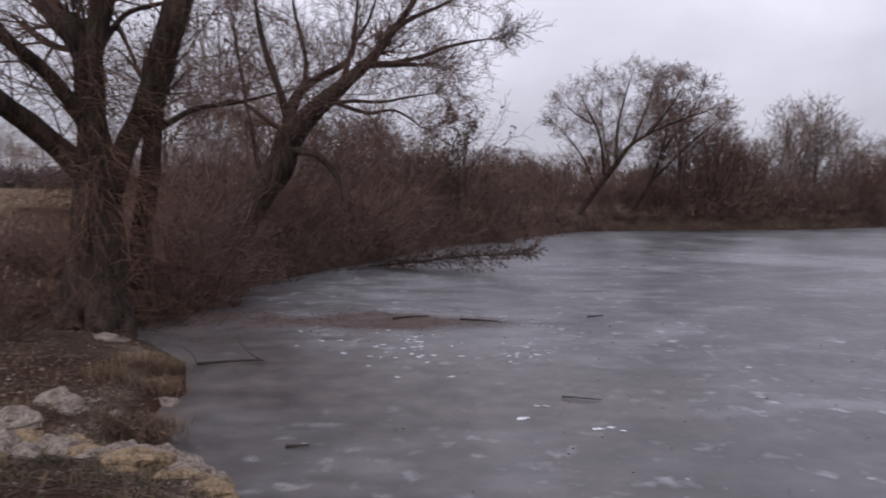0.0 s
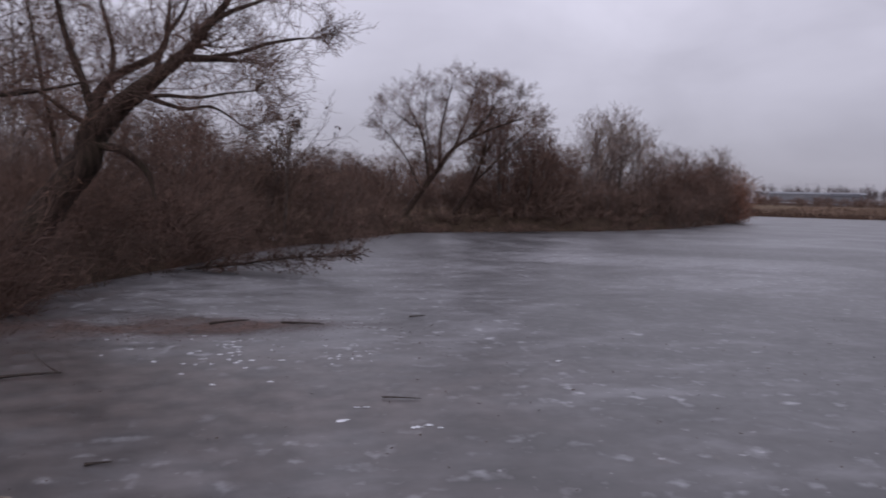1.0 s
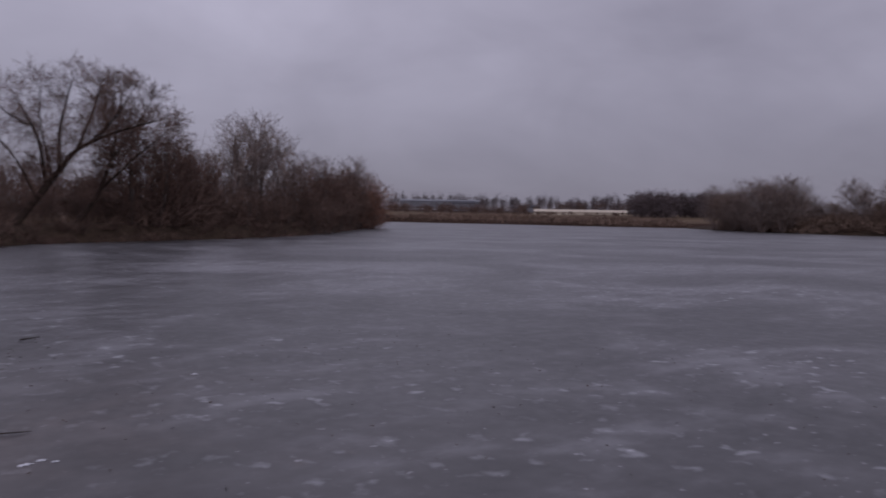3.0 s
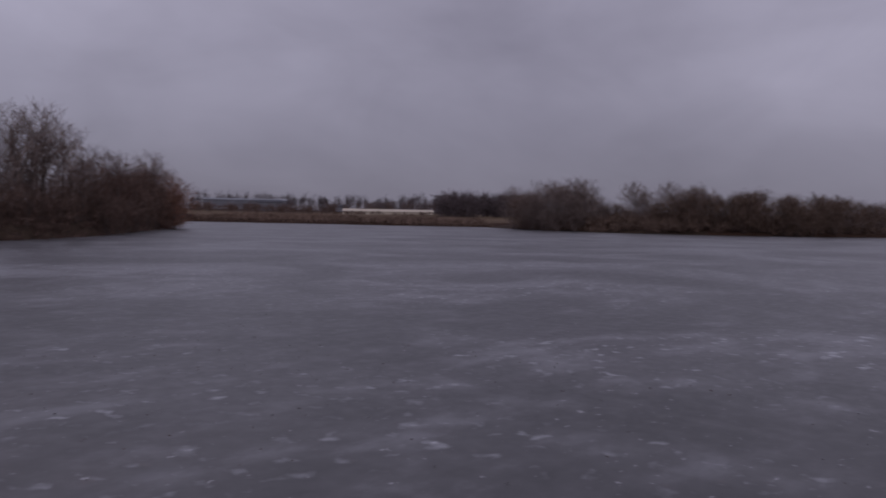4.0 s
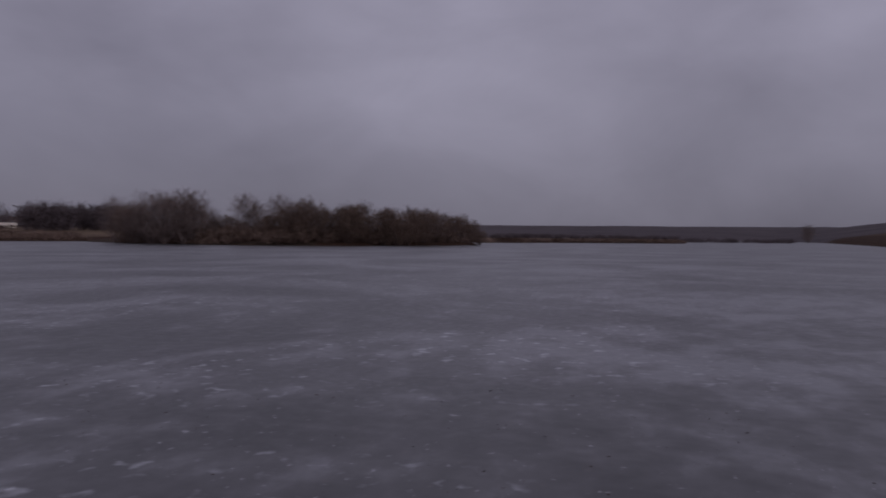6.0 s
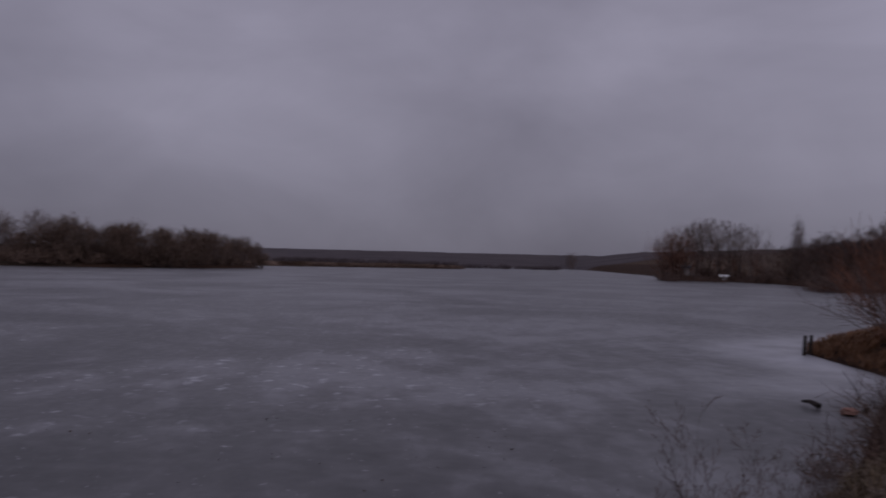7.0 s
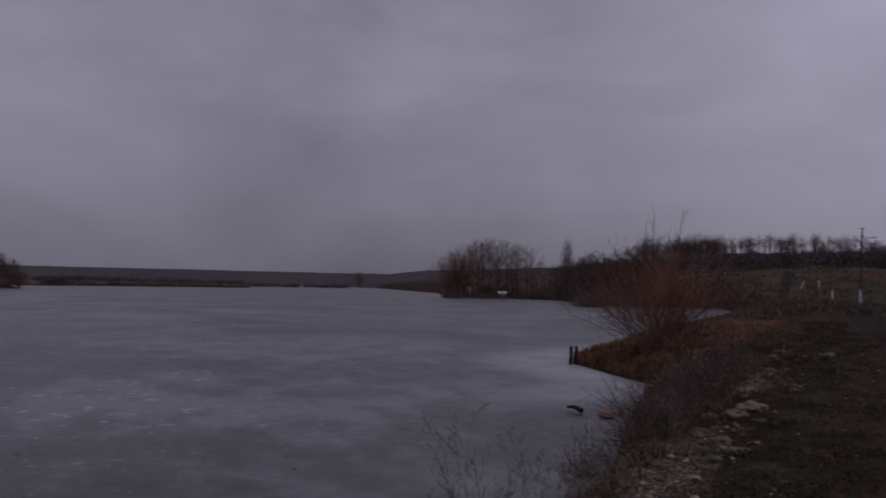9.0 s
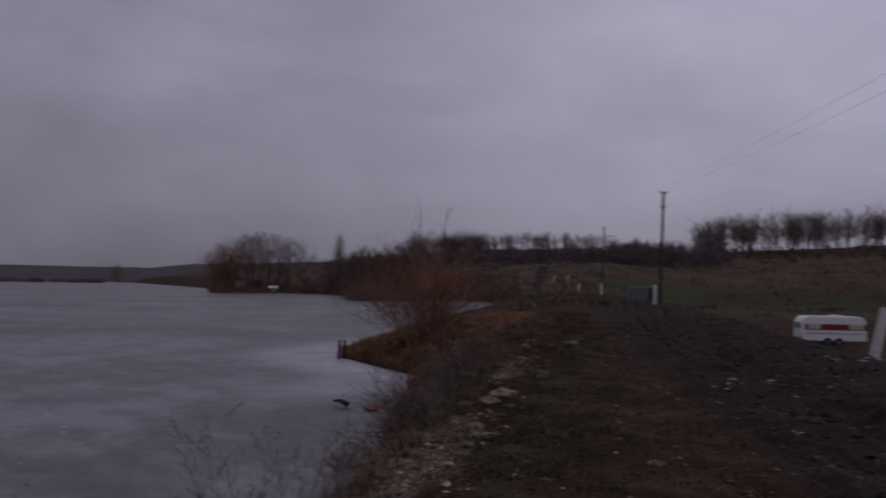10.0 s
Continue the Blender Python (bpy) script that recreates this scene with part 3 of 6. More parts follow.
# ---- trees ----
class Sprigs:
    """Branches gathered as seeds, then grown level by level, all at once."""

    def __init__(self, seed):
        self.rng = np.random.RandomState(seed)
        self.seeds = []

    def add(self, p, d, length, r):
        self.seeds.append((*p, *d, length, r))

    def grow(self, depth, kids, steps=4, wiggle=0.25, lift=0.08, spread=0.75, shrink=0.55, rmin=0.005, start=0.25):
        """Returns segments of the thick levels and of the last one."""
        s = np.array(self.seeds, dtype=float)
        p, d, ln, r = s[:, 0:3], s[:, 3:6], s[:, 6], s[:, 7]
        thick, fine = [], []
        rng = self.rng
        for level in range(depth, -1, -1):
            n = len(p)
            r_end = np.maximum(rmin, r * 0.35)
            q, dd = p, d / (np.linalg.norm(d, axis=1, keepdims=True) + 1e-9)
            nodes, ways = [q], []
            for i in range(steps):
                dd = dd + rng.normal(0, wiggle * 0.5, (n, 3)) + np.array([0, 0, lift])
                dd = dd / np.linalg.norm(dd, axis=1, keepdims=True)
                q = q + dd * (ln / steps)[:, None]
                nodes.append(q)
                ways.append(dd)
            for i in range(steps):
                ra, rb = r + (r_end - r) * i / steps, r + (r_end - r) * (i + 1) / steps
                (fine if level == 0 else thick).append(np.column_stack([nodes[i], nodes[i + 1], ra, rb]))
            if level == 0:
                break
            nodes, ways = np.stack(nodes), np.stack(ways)
            f = start + (1 - start) * (np.arange(kids)[None] + rng.rand(n, kids)) / kids
            k_i = np.minimum((f * steps).astype(int), steps - 1)
            t = np.clip(f * steps - k_i, 0, 1)[..., None]
            row = np.arange(n)[:, None]
            q = nodes[k_i, row] * (1 - t) + nodes[k_i + 1, row] * t
            w = ways[k_i, row]
            side = np.cross(w, rng.normal(0, 1, (n, kids, 3)))
            side /= np.linalg.norm(side, axis=2, keepdims=True) + 1e-9
            nd = w * (1 - spread * 0.45) + side * spread
            nl = ln[:, None] * shrink * (1.15 - 0.45 * f) * rng.uniform(0.7, 1.2, (n, kids))
            nr_ = np.maximum(rmin, (r[:, None] + (r_end - r)[:, None] * f) * 0.6)
            p, d, ln, r = q.reshape(-1, 3), nd.reshape(-1, 3), nl.reshape(-1), nr_.reshape(-1)
            steps = max(2, steps - 1)
        return np.vstack(thick) if thick else np.zeros((0, 8)), np.vstack(fine)


def twig_mesh(name, sprigs, material, thick_sides=3, fine_sides=3, dome=None, **how):
    """dome: middle and half axes of a rounded crown that no twig leaves by much."""
    thick, fine = sprigs.grow(**how)
    if dome:
        r = np.random.RandomState(len(fine))
        thick, fine = [s[np.linalg.norm((s[:, 3:6] - dome[0]) / dome[1], axis=1) < r.uniform(0.93, 1.1, len(s))] for s in (thick, fine)]
    va, fa = prisms(fine, fine_sides)
    if len(thick):
        vb, fb_ = prisms(thick, thick_sides)
        va, fa = np.vstack([vb, va]), np.vstack([fb_, fa + len(vb)])
    return array_mesh(name, va, fa, material), fine


def unit(a, z):
    return Vector((math.cos(a) * math.sqrt(max(0, 1 - z * z)), math.sin(a) * math.sqrt(max(0, 1 - z * z)), z))


def bare_tree(name, seed, tall, wide=0.55, stems_n=1, limbs=16, kids=6, depth=2, r=0.16, lift=0.06, twig=None, bark=None, rmin=0.008, low=0.2, base=0.15, column=False,
              label="leafless grey-brown tree on the shore", category="tree", group="", leaves=0, lean=0.0, fine_sides=2, bushy=False):
    """A leafless tree about its foot: trunk and crown. The limbs fill a crown as wide as wide * tall that begins at base * tall. Returns the thing."""
    rng = random.Random(seed)
    root = thing(name, (0, 0, 0), label, category, group)
    verts, faces = [], []
    sp = Sprigs(seed)
    mid_z, half_z, half_w = tall * (1 + base) / 2, tall * (1 - base) / 2, tall * wide / 2
    for s in range(stems_n):
        a = s * 6.283 / stems_n + rng.uniform(-0.4, 0.4)
        out = Vector((math.cos(a), math.sin(a), 0)) * (half_w * 0.5 if stems_n > 1 else 0.03 * tall)
        tip = out + Vector((lean * tall, 0, tall * (rng.uniform(0.7, 0.8) if bushy else rng.uniform(0.86, 0.96))))
        mid = out * 0.35 + Vector((lean * tall * 0.4 + rng.gauss(0, 0.02) * tall, rng.gauss(0, 0.02) * tall, tall * 0.4))
        pts, rr = smooth_line([out * 0.12 - Vector((0, 0, 0.4)), out * 0.14 + Vector((0, 0, 0.1)), mid, tip], [r * 1.45, r * 1.1, r * 0.62, r * 0.15], 5)
        tube_into(verts, faces, pts, rr, 7, 0.12, seed + s)
        part_mesh("trunk", mesh_of("trunk", [tuple(v) for v in verts], faces, bark or M_BARK_FAR), root)
        verts, faces = [], []
        for i in range(limbs):
            f = low + (0.97 - low) * (i + rng.random()) / limbs
            k_i = min(int(f * (len(pts) - 1)), len(pts) - 2)
            p = pts[k_i].lerp(pts[k_i + 1], rng.random())
            if column:
                goal = p + Vector((rng.gauss(0, 1), rng.gauss(0, 1), 0)).normalized() * half_w * (1.15 - f) + Vector((0, 0, tall * 0.2))
            else:
                e = unit(i * 2.4 + rng.uniform(-0.5, 0.5) + s, rng.uniform(-0.35, 0.95) if f < 0.6 else rng.uniform(0.2, 1.0)) * (rng.uniform(0.72, 1.04) if bushy else 1.0)
                goal = Vector((lean * tall * 0.6 + e.x * half_w, e.y * half_w, mid_z + e.z * half_z)) + out * 0.35
            d = goal - p
            sp.add(p, d.normalized(), d.length * rng.uniform(0.78, 1.0), max(rmin * 2, min(rr[k_i] * 0.6, 0.009 * d.length + 0.012)))
    dome = (np.array((lean * tall * 0.6, 0, mid_z)), np.array((half_w, half_w, half_z))) if bushy else None
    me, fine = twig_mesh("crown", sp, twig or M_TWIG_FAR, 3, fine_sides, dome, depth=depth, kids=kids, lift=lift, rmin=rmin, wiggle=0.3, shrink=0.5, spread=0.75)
    part_mesh("crown", me, root)
    if leaves:
        part_mesh("withered_leaves", leaf_mesh(rng, fine, leaves), root, "clusters of dark withered leaves")
    return root


def leaf_mesh(rng, fine, count, size=0.11):
    r = np.random.RandomState(rng.randrange(9999))
    c = fine[r.randint(0, len(fine), count), 3:6] + r.normal(0, size * 0.6, (count, 3))
    a = r.normal(0, 1, (count, 3))
    a /= np.linalg.norm(a, axis=1, keepdims=True)
    b = np.cross(a, r.normal(0, 1, (count, 3)))
    b /= np.linalg.norm(b, axis=1, keepdims=True)
    z = (size * r.uniform(0.6, 1.3, count))[:, None]
    v = np.stack([c - a * z, c - b * z * 0.5, c + a * z, c + b * z * 0.5], 1).reshape(-1, 3)
    return array_mesh("withered_leaves", v, np.arange(count * 4).reshape(-1, 4), M_LEAF)


def plant(ob, at, turn=0.0, size=1.0, label=""):
    c = copy_thing(ob, Matrix.Translation(at) @ Matrix.Rotation(turn, 4, "Z") @ Matrix.Scale(size, 4))
    if label:
        tagged(c, label)
    return c


def built_tree(name, limbs, seed, twigs, label, crown_label, sides=12, hang=0, twig_mat=None, big=1.0, reach=(1.2, 2.8), rmin=0.0045, up=0.25, bark=None, fine_sides=3, kids=7, tips=7, roots=(), tip_reach=1.0):
    """A large tree from its main limbs: lists of (points, radii). twigs: how many branches sprout per metre of limb."""
    rng = random.Random(seed)
    foot = limbs[0][0][0]
    root = thing(name, foot, label, "tree")
    verts, faces = [], []
    sp = Sprigs(seed)
    for n_l, (ctrl, radii) in enumerate(limbs):
        pts, rr = smooth_line([p - foot for p in ctrl], radii, 6)
        verts, faces = [], []
        tube_into(verts, faces, pts, rr, sides if radii[0] > 0.2 else 8, 0.13, seed + n_l * 3.1)
        name_l = "limb" if n_l else "trunk"
        part_mesh(name_l, mesh_of(name_l, [tuple(v) for v in verts], faces, bark or M_BARK), root, "" if n_l else "dark deeply furrowed trunk")
        for i in range(len(pts) - 1):
            a, b = pts[i], pts[i + 1]
            if rr[i] > 0.42 or a.z < 2.2:
                continue
            n = twigs * (b - a).length
            for _ in range(int(n) + (rng.random() < n % 1)):
                d0 = (b - a).normalized()
                side = d0.cross(Vector((rng.gauss(0, 1), rng.gauss(0, 1), rng.gauss(0, 1)))).normalized()
                d = (d0 * 0.5 + side * 0.9 + Vector((0, 0, up))).normalized()
                sp.add(a.lerp(b, rng.random()), d, rng.uniform(*reach), min(0.024, max(0.010 * big, rr[i] * rng.uniform(0.12, 0.26))))
        for _ in range(tips):
            d = ((pts[-1] - pts[-2]).normalized() + Vector((rng.gauss(0, 1), rng.gauss(0, 1), rng.gauss(0, 1))) * 0.4).normalized()
            sp.add(pts[-1], d, rng.uniform(*reach) * tip_reach, max(0.010 * big, rr[-1] * 0.32))
    for n_r, (ctrl, radii) in enumerate(roots):
        pts, rr = smooth_line([p - foot for p in ctrl], radii, 6)
        verts, faces = [], []
        tube_into(verts, faces, pts, rr, 9, 0.2, seed + 50 + n_r * 2.3)
        part_mesh("root", mesh_of("root", [tuple(v) for v in verts], faces, bark or M_BARK), root)
    me, fine = twig_mesh("crown", sp, twig_mat or M_TWIG, 3, fine_sides, depth=2, kids=kids, steps=5, wiggle=0.32, lift=0.04, spread=0.7, shrink=0.58, rmin=rmin, start=0.15)
    part_mesh("crown", me, root, crown_label)
    if hang:
        low = Sprigs(seed + 1)
        pts, rr = smooth_line([p - foot for p in limbs[0][0]], limbs[0][1], 8)
        for _ in range(hang):
            i = rng.randrange(len(pts) - 1)
            a = rng.uniform(0, 6.28)
            p = pts[i] + Vector((math.cos(a), math.sin(a), 0)) * rr[i]
            low.add(p, Vector((math.cos(a), math.sin(a), rng.uniform(-0.6, 0.9))).normalized(), rng.uniform(0.5, 1.9), 0.0065)
        me, _ = twig_mesh("twig_curtain", low, M_TWIG_DRY, 3, 3, depth=1, kids=5, steps=5, wiggle=0.5, lift=-0.15, spread=0.7, shrink=0.6, rmin=0.0022, start=0.1)
        part_mesh("twig_curtain", me, root, "pale thin twigs drooping round the trunk")
    return root


WD = 15.6
willow_limbs = [
    ([sight(-25.6, -10.6, WD), sight(-25.7, -8.4, WD), sight(-25.4, -4.2, WD), sight(-25.3, -0.4, WD), sight(-25.3, 1.8, WD), sight(-25.5, 4.1, WD), sight(-25.7, 7.0, WD), sight(-25.8, 9.2, WD)],
     [0.86, 0.66, 0.50, 0.43, 0.35, 0.27, 0.26, 0.27]),
    ([sight(-25.6, 0.6, WD), sight(-27.4, 2.7, WD), sight(-29.3, 4.3, WD - 0.3), sight(-30.9, 5.6, WD - 0.6), sight(-34, 8.5, WD - 1), sight(-37, 13, WD - 1)], [0.26, 0.21, 0.185, 0.175, 0.14, 0.09]),
    ([sight(-25.8, 4.4, WD), sight(-27.1, 6.2, WD - 0.2), sight(-28.6, 8.0, WD - 0.4), sight(-30.8, 9.9, WD - 0.8), sight(-33.5, 14, WD - 1)], [0.17, 0.13, 0.12, 0.11, 0.07]),
    ([sight(-25.8, 8.6, WD), sight(-26.9, 10.5, WD), sight(-28.1, 12.1, WD + 0.3), sight(-29.6, 17, WD + 0.5), sight(-30, 23, WD + 0.5)], [0.22, 0.21, 0.19, 0.13, 0.06]),
    ([sight(-25.6, 8.6, WD), sight(-25.2, 10.7, WD), sight(-24.8, 12.5, WD), sight(-24.4, 18, WD - 0.3), sight(-25, 25, WD - 0.4)], [0.21, 0.20, 0.18, 0.12, 0.05]),
    ([sight(-24.7, -0.6, WD), sight(-23.8, 2.4, WD), sight(-22.9, 4.4, WD), sight(-22.0, 6.1, WD - 0.1), sight(-21.1, 9.2, WD - 0.3), sight(-20.0, 12.9, WD - 0.5), sight(-18.6, 18, WD - 0.6), sight(-18, 24, WD - 0.8)],
     [0.25, 0.19, 0.20, 0.27, 0.255, 0.245, 0.16, 0.06]),
    ([sight(-22.7, -6.5, WD + 0.8), sight(-22.6, -3.1, WD + 0.7), sight(-22.1, 0.4, WD + 0.5), sight(-21.8, 3.5, WD + 0.2), sight(-21.6, 6.2, WD)], [0.26, 0.21, 0.19, 0.18, 0.15]),
    ([sight(-21.4, 4.4, WD), sight(-20.3, 5.1, WD + 0.2), sight(-18.8, 5.9, WD + 0.6), sight(-16.2, 6.4, WD + 1.2), sight(-13.1, 7.3, WD + 1.6)], [0.075, 0.06, 0.05, 0.035, 0.018]),
    ([sight(-24.9, 9.6, WD), sight(-24.2, 10.8, WD), sight(-23.2, 11.9, WD), sight(-21.0, 12.7, WD)], [0.07, 0.055, 0.05, 0.035]),
]
willow_roots = [
    ([sight(-25.4, -6.2, WD - 0.3), sight(-25.0, -8.2, WD - 0.7), sight(-25.8, -10.2, WD - 1.1), sight(-26.6, -11.0, WD - 1.5)], [0.36, 0.30, 0.20, 0.09]),
    ([sight(-24.6, -7.0, WD - 0.2), sight(-23.8, -8.7, WD - 0.5), sight(-23.9, -10.2, WD - 1.0)], [0.30, 0.22, 0.09]),
    ([sight(-26.2, -7.0, WD - 0.3), sight(-27.0, -8.6, WD - 0.5), sight(-27.9, -10.2, WD - 1.0)], [0.30, 0.22, 0.09]),
]
built_tree("old_willow", willow_limbs, 11, 1.25, "massive old willow with dark forked trunk, leafless, at the water's edge", "dense leafless twigs", hang=420, reach=(0.9, 2.8), rmin=0.0036, roots=willow_roots)

BD = 24.0
leaning_limbs = [
    ([sight(-17.4, -5.6, BD), sight(-16.2, -2.6, BD), sight(-14.8, -0.1, BD), sight(-13.1, 2.2, BD), sight(-12.6, 4.1, BD), sight(-11.3, 5.6, BD), sight(-9.0, 7.7, BD - 0.2), sight(-6.5, 10.0, BD - 0.5)],
     [0.62, 0.52, 0.46, 0.42, 0.40, 0.33, 0.22, 0.15]),
    ([sight(-6.5, 10.0, BD - 0.5), sight(-5.0, 12.1, BD - 0.8), sight(-4.0, 13.4, BD - 1.0), sight(-3.0, 15.2, BD - 1.2), sight(-2.5, 17.0, BD - 1.4)], [0.14, 0.11, 0.09, 0.06, 0.03]),
    ([sight(-12.6, 4.1, BD), sight(-12.4, 6.2, BD + 0.3), sight(-11.4, 7.8, BD + 0.6), sight(-8.5, 9.6, BD + 0.9), sight(-8.0, 11.6, BD + 1.0), sight(-7.8, 14.0, BD + 1.1)], [0.25, 0.19, 0.14, 0.10, 0.07, 0.03]),
    ([sight(-12.7, 5.3, BD + 0.2), sight(-13.3, 7.4, BD + 0.4), sight(-14.3, 10.2, BD + 0.6), sight(-14.8, 12.3, BD + 0.6), sight(-15.2, 15.0, BD + 0.6)], [0.15, 0.12, 0.095, 0.07, 0.03]),
    ([sight(-12.0, 6.6, BD + 0.4), sight(-11.4, 9.1, BD + 0.8), sight(-12.2, 12.6, BD + 1.0), sight(-12.6, 15.0, BD + 1.0)], [0.09, 0.075, 0.055, 0.025]),
    ([sight(-7.8, 9.3, BD - 0.4), sight(-5.8, 9.45, BD - 0.8), sight(-4.6, 9.5, BD - 1.0), sight(-3.4, 9.45, BD - 1.1)], [0.12, 0.105, 0.09, 0.05]),
    ([sight(-5.0, 9.6, BD - 0.9), sight(-3.0, 10.1, BD - 1.1), sight(-1.4, 10.7, BD - 1.2), sight(0.2, 11.1, BD - 1.3), sight(1.5, 11.3, BD - 1.4)], [0.075, 0.06, 0.05, 0.04, 0.02]),
    ([sight(-5.4, 11.5, BD - 0.8), sight(-4.0, 12.6, BD - 1.0), sight(-1.7, 13.6, BD - 1.2), sight(0.0, 14.6, BD - 1.2)], [0.085, 0.065, 0.045, 0.02]),
    ([sight(-9.2, 6.6, BD - 0.1), sight(-7.0, 6.0, BD - 0.9), sight(-5.0, 6.2, BD - 1.5), sight(-3.1, 5.1, BD - 2.0)], [0.075, 0.055, 0.038, 0.015]),
    ([sight(-10.2, 6.4, BD - 0.2), sight(-8.2, 6.8, BD - 1.0), sight(-6.0, 6.8, BD - 1.6), sight(-4.0, 7.2, BD - 1.9), sight(-2.2, 7.5, BD - 2.1)], [0.075, 0.055, 0.042, 0.03, 0.013]),
    ([sight(-12.2, 3.2, BD - 0.2), sight(-10.7, 2.9, BD - 0.8), sight(-9.2, 1.4, BD - 1.0), sight(-8.8, -0.4, BD - 1.2)], [0.13, 0.11, 0.08, 0.03]),
    ([sight(-12.8, 4.5, BD + 0.1), sight(-14.1, 5.2, BD + 0.6), sight(-16.1, 6.5, BD + 1.0), sight(-18.0, 6.1, BD + 1.2)], [0.09, 0.07, 0.05, 0.02]),
    ([sight(-14.4, 0.6, BD), sight(-14.9, 3.0, BD + 0.8), sight(-15.6, 6.5, BD + 1.2), sight(-16.5, 12, BD + 1.4)], [0.09, 0.075, 0.06, 0.03]),
    ([sight(-8.9, 7.8, BD - 0.1), sight(-8.2, 10.4, BD + 0.2), sight(-6.9, 12.6, BD + 0.4), sight(-6.2, 15.2, BD + 0.5)], [0.09, 0.07, 0.05, 0.02]),
]
built_tree("leaning_willow", leaning_limbs, 23, 3.2, "leafless willow leaning out over the frozen lake", "fine brown leafless twigs", hang=90, reach=(0.9, 2.5), rmin=0.0055, tips=9, fine_sides=2, tip_reach=0.6)

# the slanting poplar on the far bank and its neighbours
PD = 70.0
slant_limbs = [
    ([sight(7.7, -2.2, PD), sight(8.6, -0.8, PD), sight(10.8, 2.3, PD), sight(12.1, 4.0, PD), sight(14.3, 5.2, PD), sight(17.0, 6.2, PD)], [0.359, 0.312, 0.25, 0.16, 0.09, 0.045]),
    ([sight(11.0, 2.6, PD), sight(11.0, 5.0, PD + 1), sight(11.4, 7.0, PD + 1.5), sight(11.8, 8.6, PD + 1.5)], [0.156, 0.133, 0.086, 0.039]),
    ([sight(10.2, 1.6, PD), sight(9.8, 4.4, PD - 1), sight(9.0, 6.2, PD - 1.5), sight(8.3, 7.4, PD - 2)], [0.133, 0.109, 0.070, 0.031]),
    ([sight(9.6, 0.8, PD), sight(8.6, 3.0, PD), sight(7.4, 4.6, PD), sight(6.8, 5.2, PD)], [0.094, 0.070, 0.047, 0.023]),
    ([sight(12.0, 3.9, PD), sight(13.0, 6.5, PD + 1), sight(13.5, 8.2, PD + 1)], [0.125, 0.086, 0.039]),
    ([sight(13.4, 4.9, PD), sight(14.6, 6.6, PD - 1), sight(15.3, 7.8, PD - 1)], [0.101, 0.070, 0.031]),
    ([sight(12.6, 4.3, PD), sight(14.0, 6.0, PD + 2), sight(14.4, 8.2, PD + 2)], [0.094, 0.062, 0.031]),
    ([sight(10.6, 2.0, PD), sight(9.9, 5.6, PD + 1), sight(9.9, 8.0, PD + 1)], [0.094, 0.062, 0.031]),
    ([sight(9.2, 5.4, PD - 1), sight(7.9, 6.2, PD - 1.2), sight(7.2, 6.9, PD - 1.2)], [0.062, 0.047, 0.023]),
]
built_tree("slanting_poplar", slant_limbs, 31, 3.7, "tall leafless poplar with a slanting trunk", "wide leafless crown", twig_mat=M_TWIG, tips=4, reach=(1.2, 2.5), tip_reach=0.8, rmin=0.0085, fine_sides=2)
slant2 = [
    ([sight(11.6, -1.9, PD + 4), sight(12.2, -0.6, PD + 4), sight(13.2, 0.9, PD + 4), sight(14.0, 3.0, PD + 4), sight(14.5, 5.6, PD + 5), sight(14.8, 8.0, PD + 5)], [0.281, 0.250, 0.203, 0.156, 0.094, 0.039]),
    ([sight(13.5, 1.4, PD + 4), sight(15.6, 3.6, PD + 3), sight(17.6, 5.4, PD + 3)], [0.095, 0.070, 0.039]),
    ([sight(14.0, 3.2, PD + 4), sight(15.6, 5.6, PD + 5), sight(16.6, 7.4, PD + 5)], [0.095, 0.070, 0.035]),
    ([sight(14.2, 2.8, PD + 4), sight(13.9, 5.6, PD + 5), sight(13.7, 7.6, PD + 5)], [0.109, 0.078, 0.031]),
]
built_tree("forked_poplar", slant2, 37, 3.7, "leafless poplar forking low above a dark bank", "leafless brown crown", twig_mat=M_TWIG, tips=5, reach=(1.3, 2.8), tip_reach=0.85, rmin=0.0105, fine_sides=2)

# sapling alder with dark leaf clusters beside the brush
alder = bare_tree("alder_sapling", 5, 8.0, 0.34, limbs=26, kids=5, r=0.085, low=0.35, base=0.38, rmin=0.008, twig=M_LEAF, label="slim alder with dark withered leaf clusters", leaves=560, fine_sides=3)
alder.location = on_ground(-0.2, 45)

thicket = bare_tree("thicket_tree", 8, 10.5, 0.7, limbs=26, kids=6, r=0.075, low=0.25, base=0.25, rmin=0.006, label="bare tree with a few dark withered leaves behind the bank", leaves=260)
thicket.location = on_ground(-18.0, 34)
plant(thicket, on_ground(-15.2, 38), 2.0, 0.9)
plant(thicket, on_ground(-20.8, 40), 4.1, 1.0)

bank_group = "leafless trees along the far bank"
far_kinds = [
    bare_tree("bank_tree", 101, 9.5, 0.78, limbs=24, kids=6, r=0.17, low=0.2, base=0.12, rmin=0.0105, bushy=True, twig=M_TWIG, group=bank_group),
    bare_tree("bank_tree", 102, 8.0, 0.9, stems_n=3, limbs=9, kids=6, r=0.10, low=0.12, base=0.05, rmin=0.0105, bushy=True, twig=M_TWIG, group=bank_group),
    bare_tree("bank_tree", 103, 11.0, 0.66, limbs=30, kids=6, r=0.17, low=0.24, base=0.2, rmin=0.0115, bushy=True, group=bank_group),
    bare_tree("bank_tree", 104, 6.0, 0.95, stems_n=4, limbs=6, kids=6, r=0.06, low=0.1, base=0.0, rmin=0.012, bushy=True, twig=M_TWIG_BUSH, label="brown many-stemmed willow shrub on the shore", group="willow shrubs along the far bank"),
]
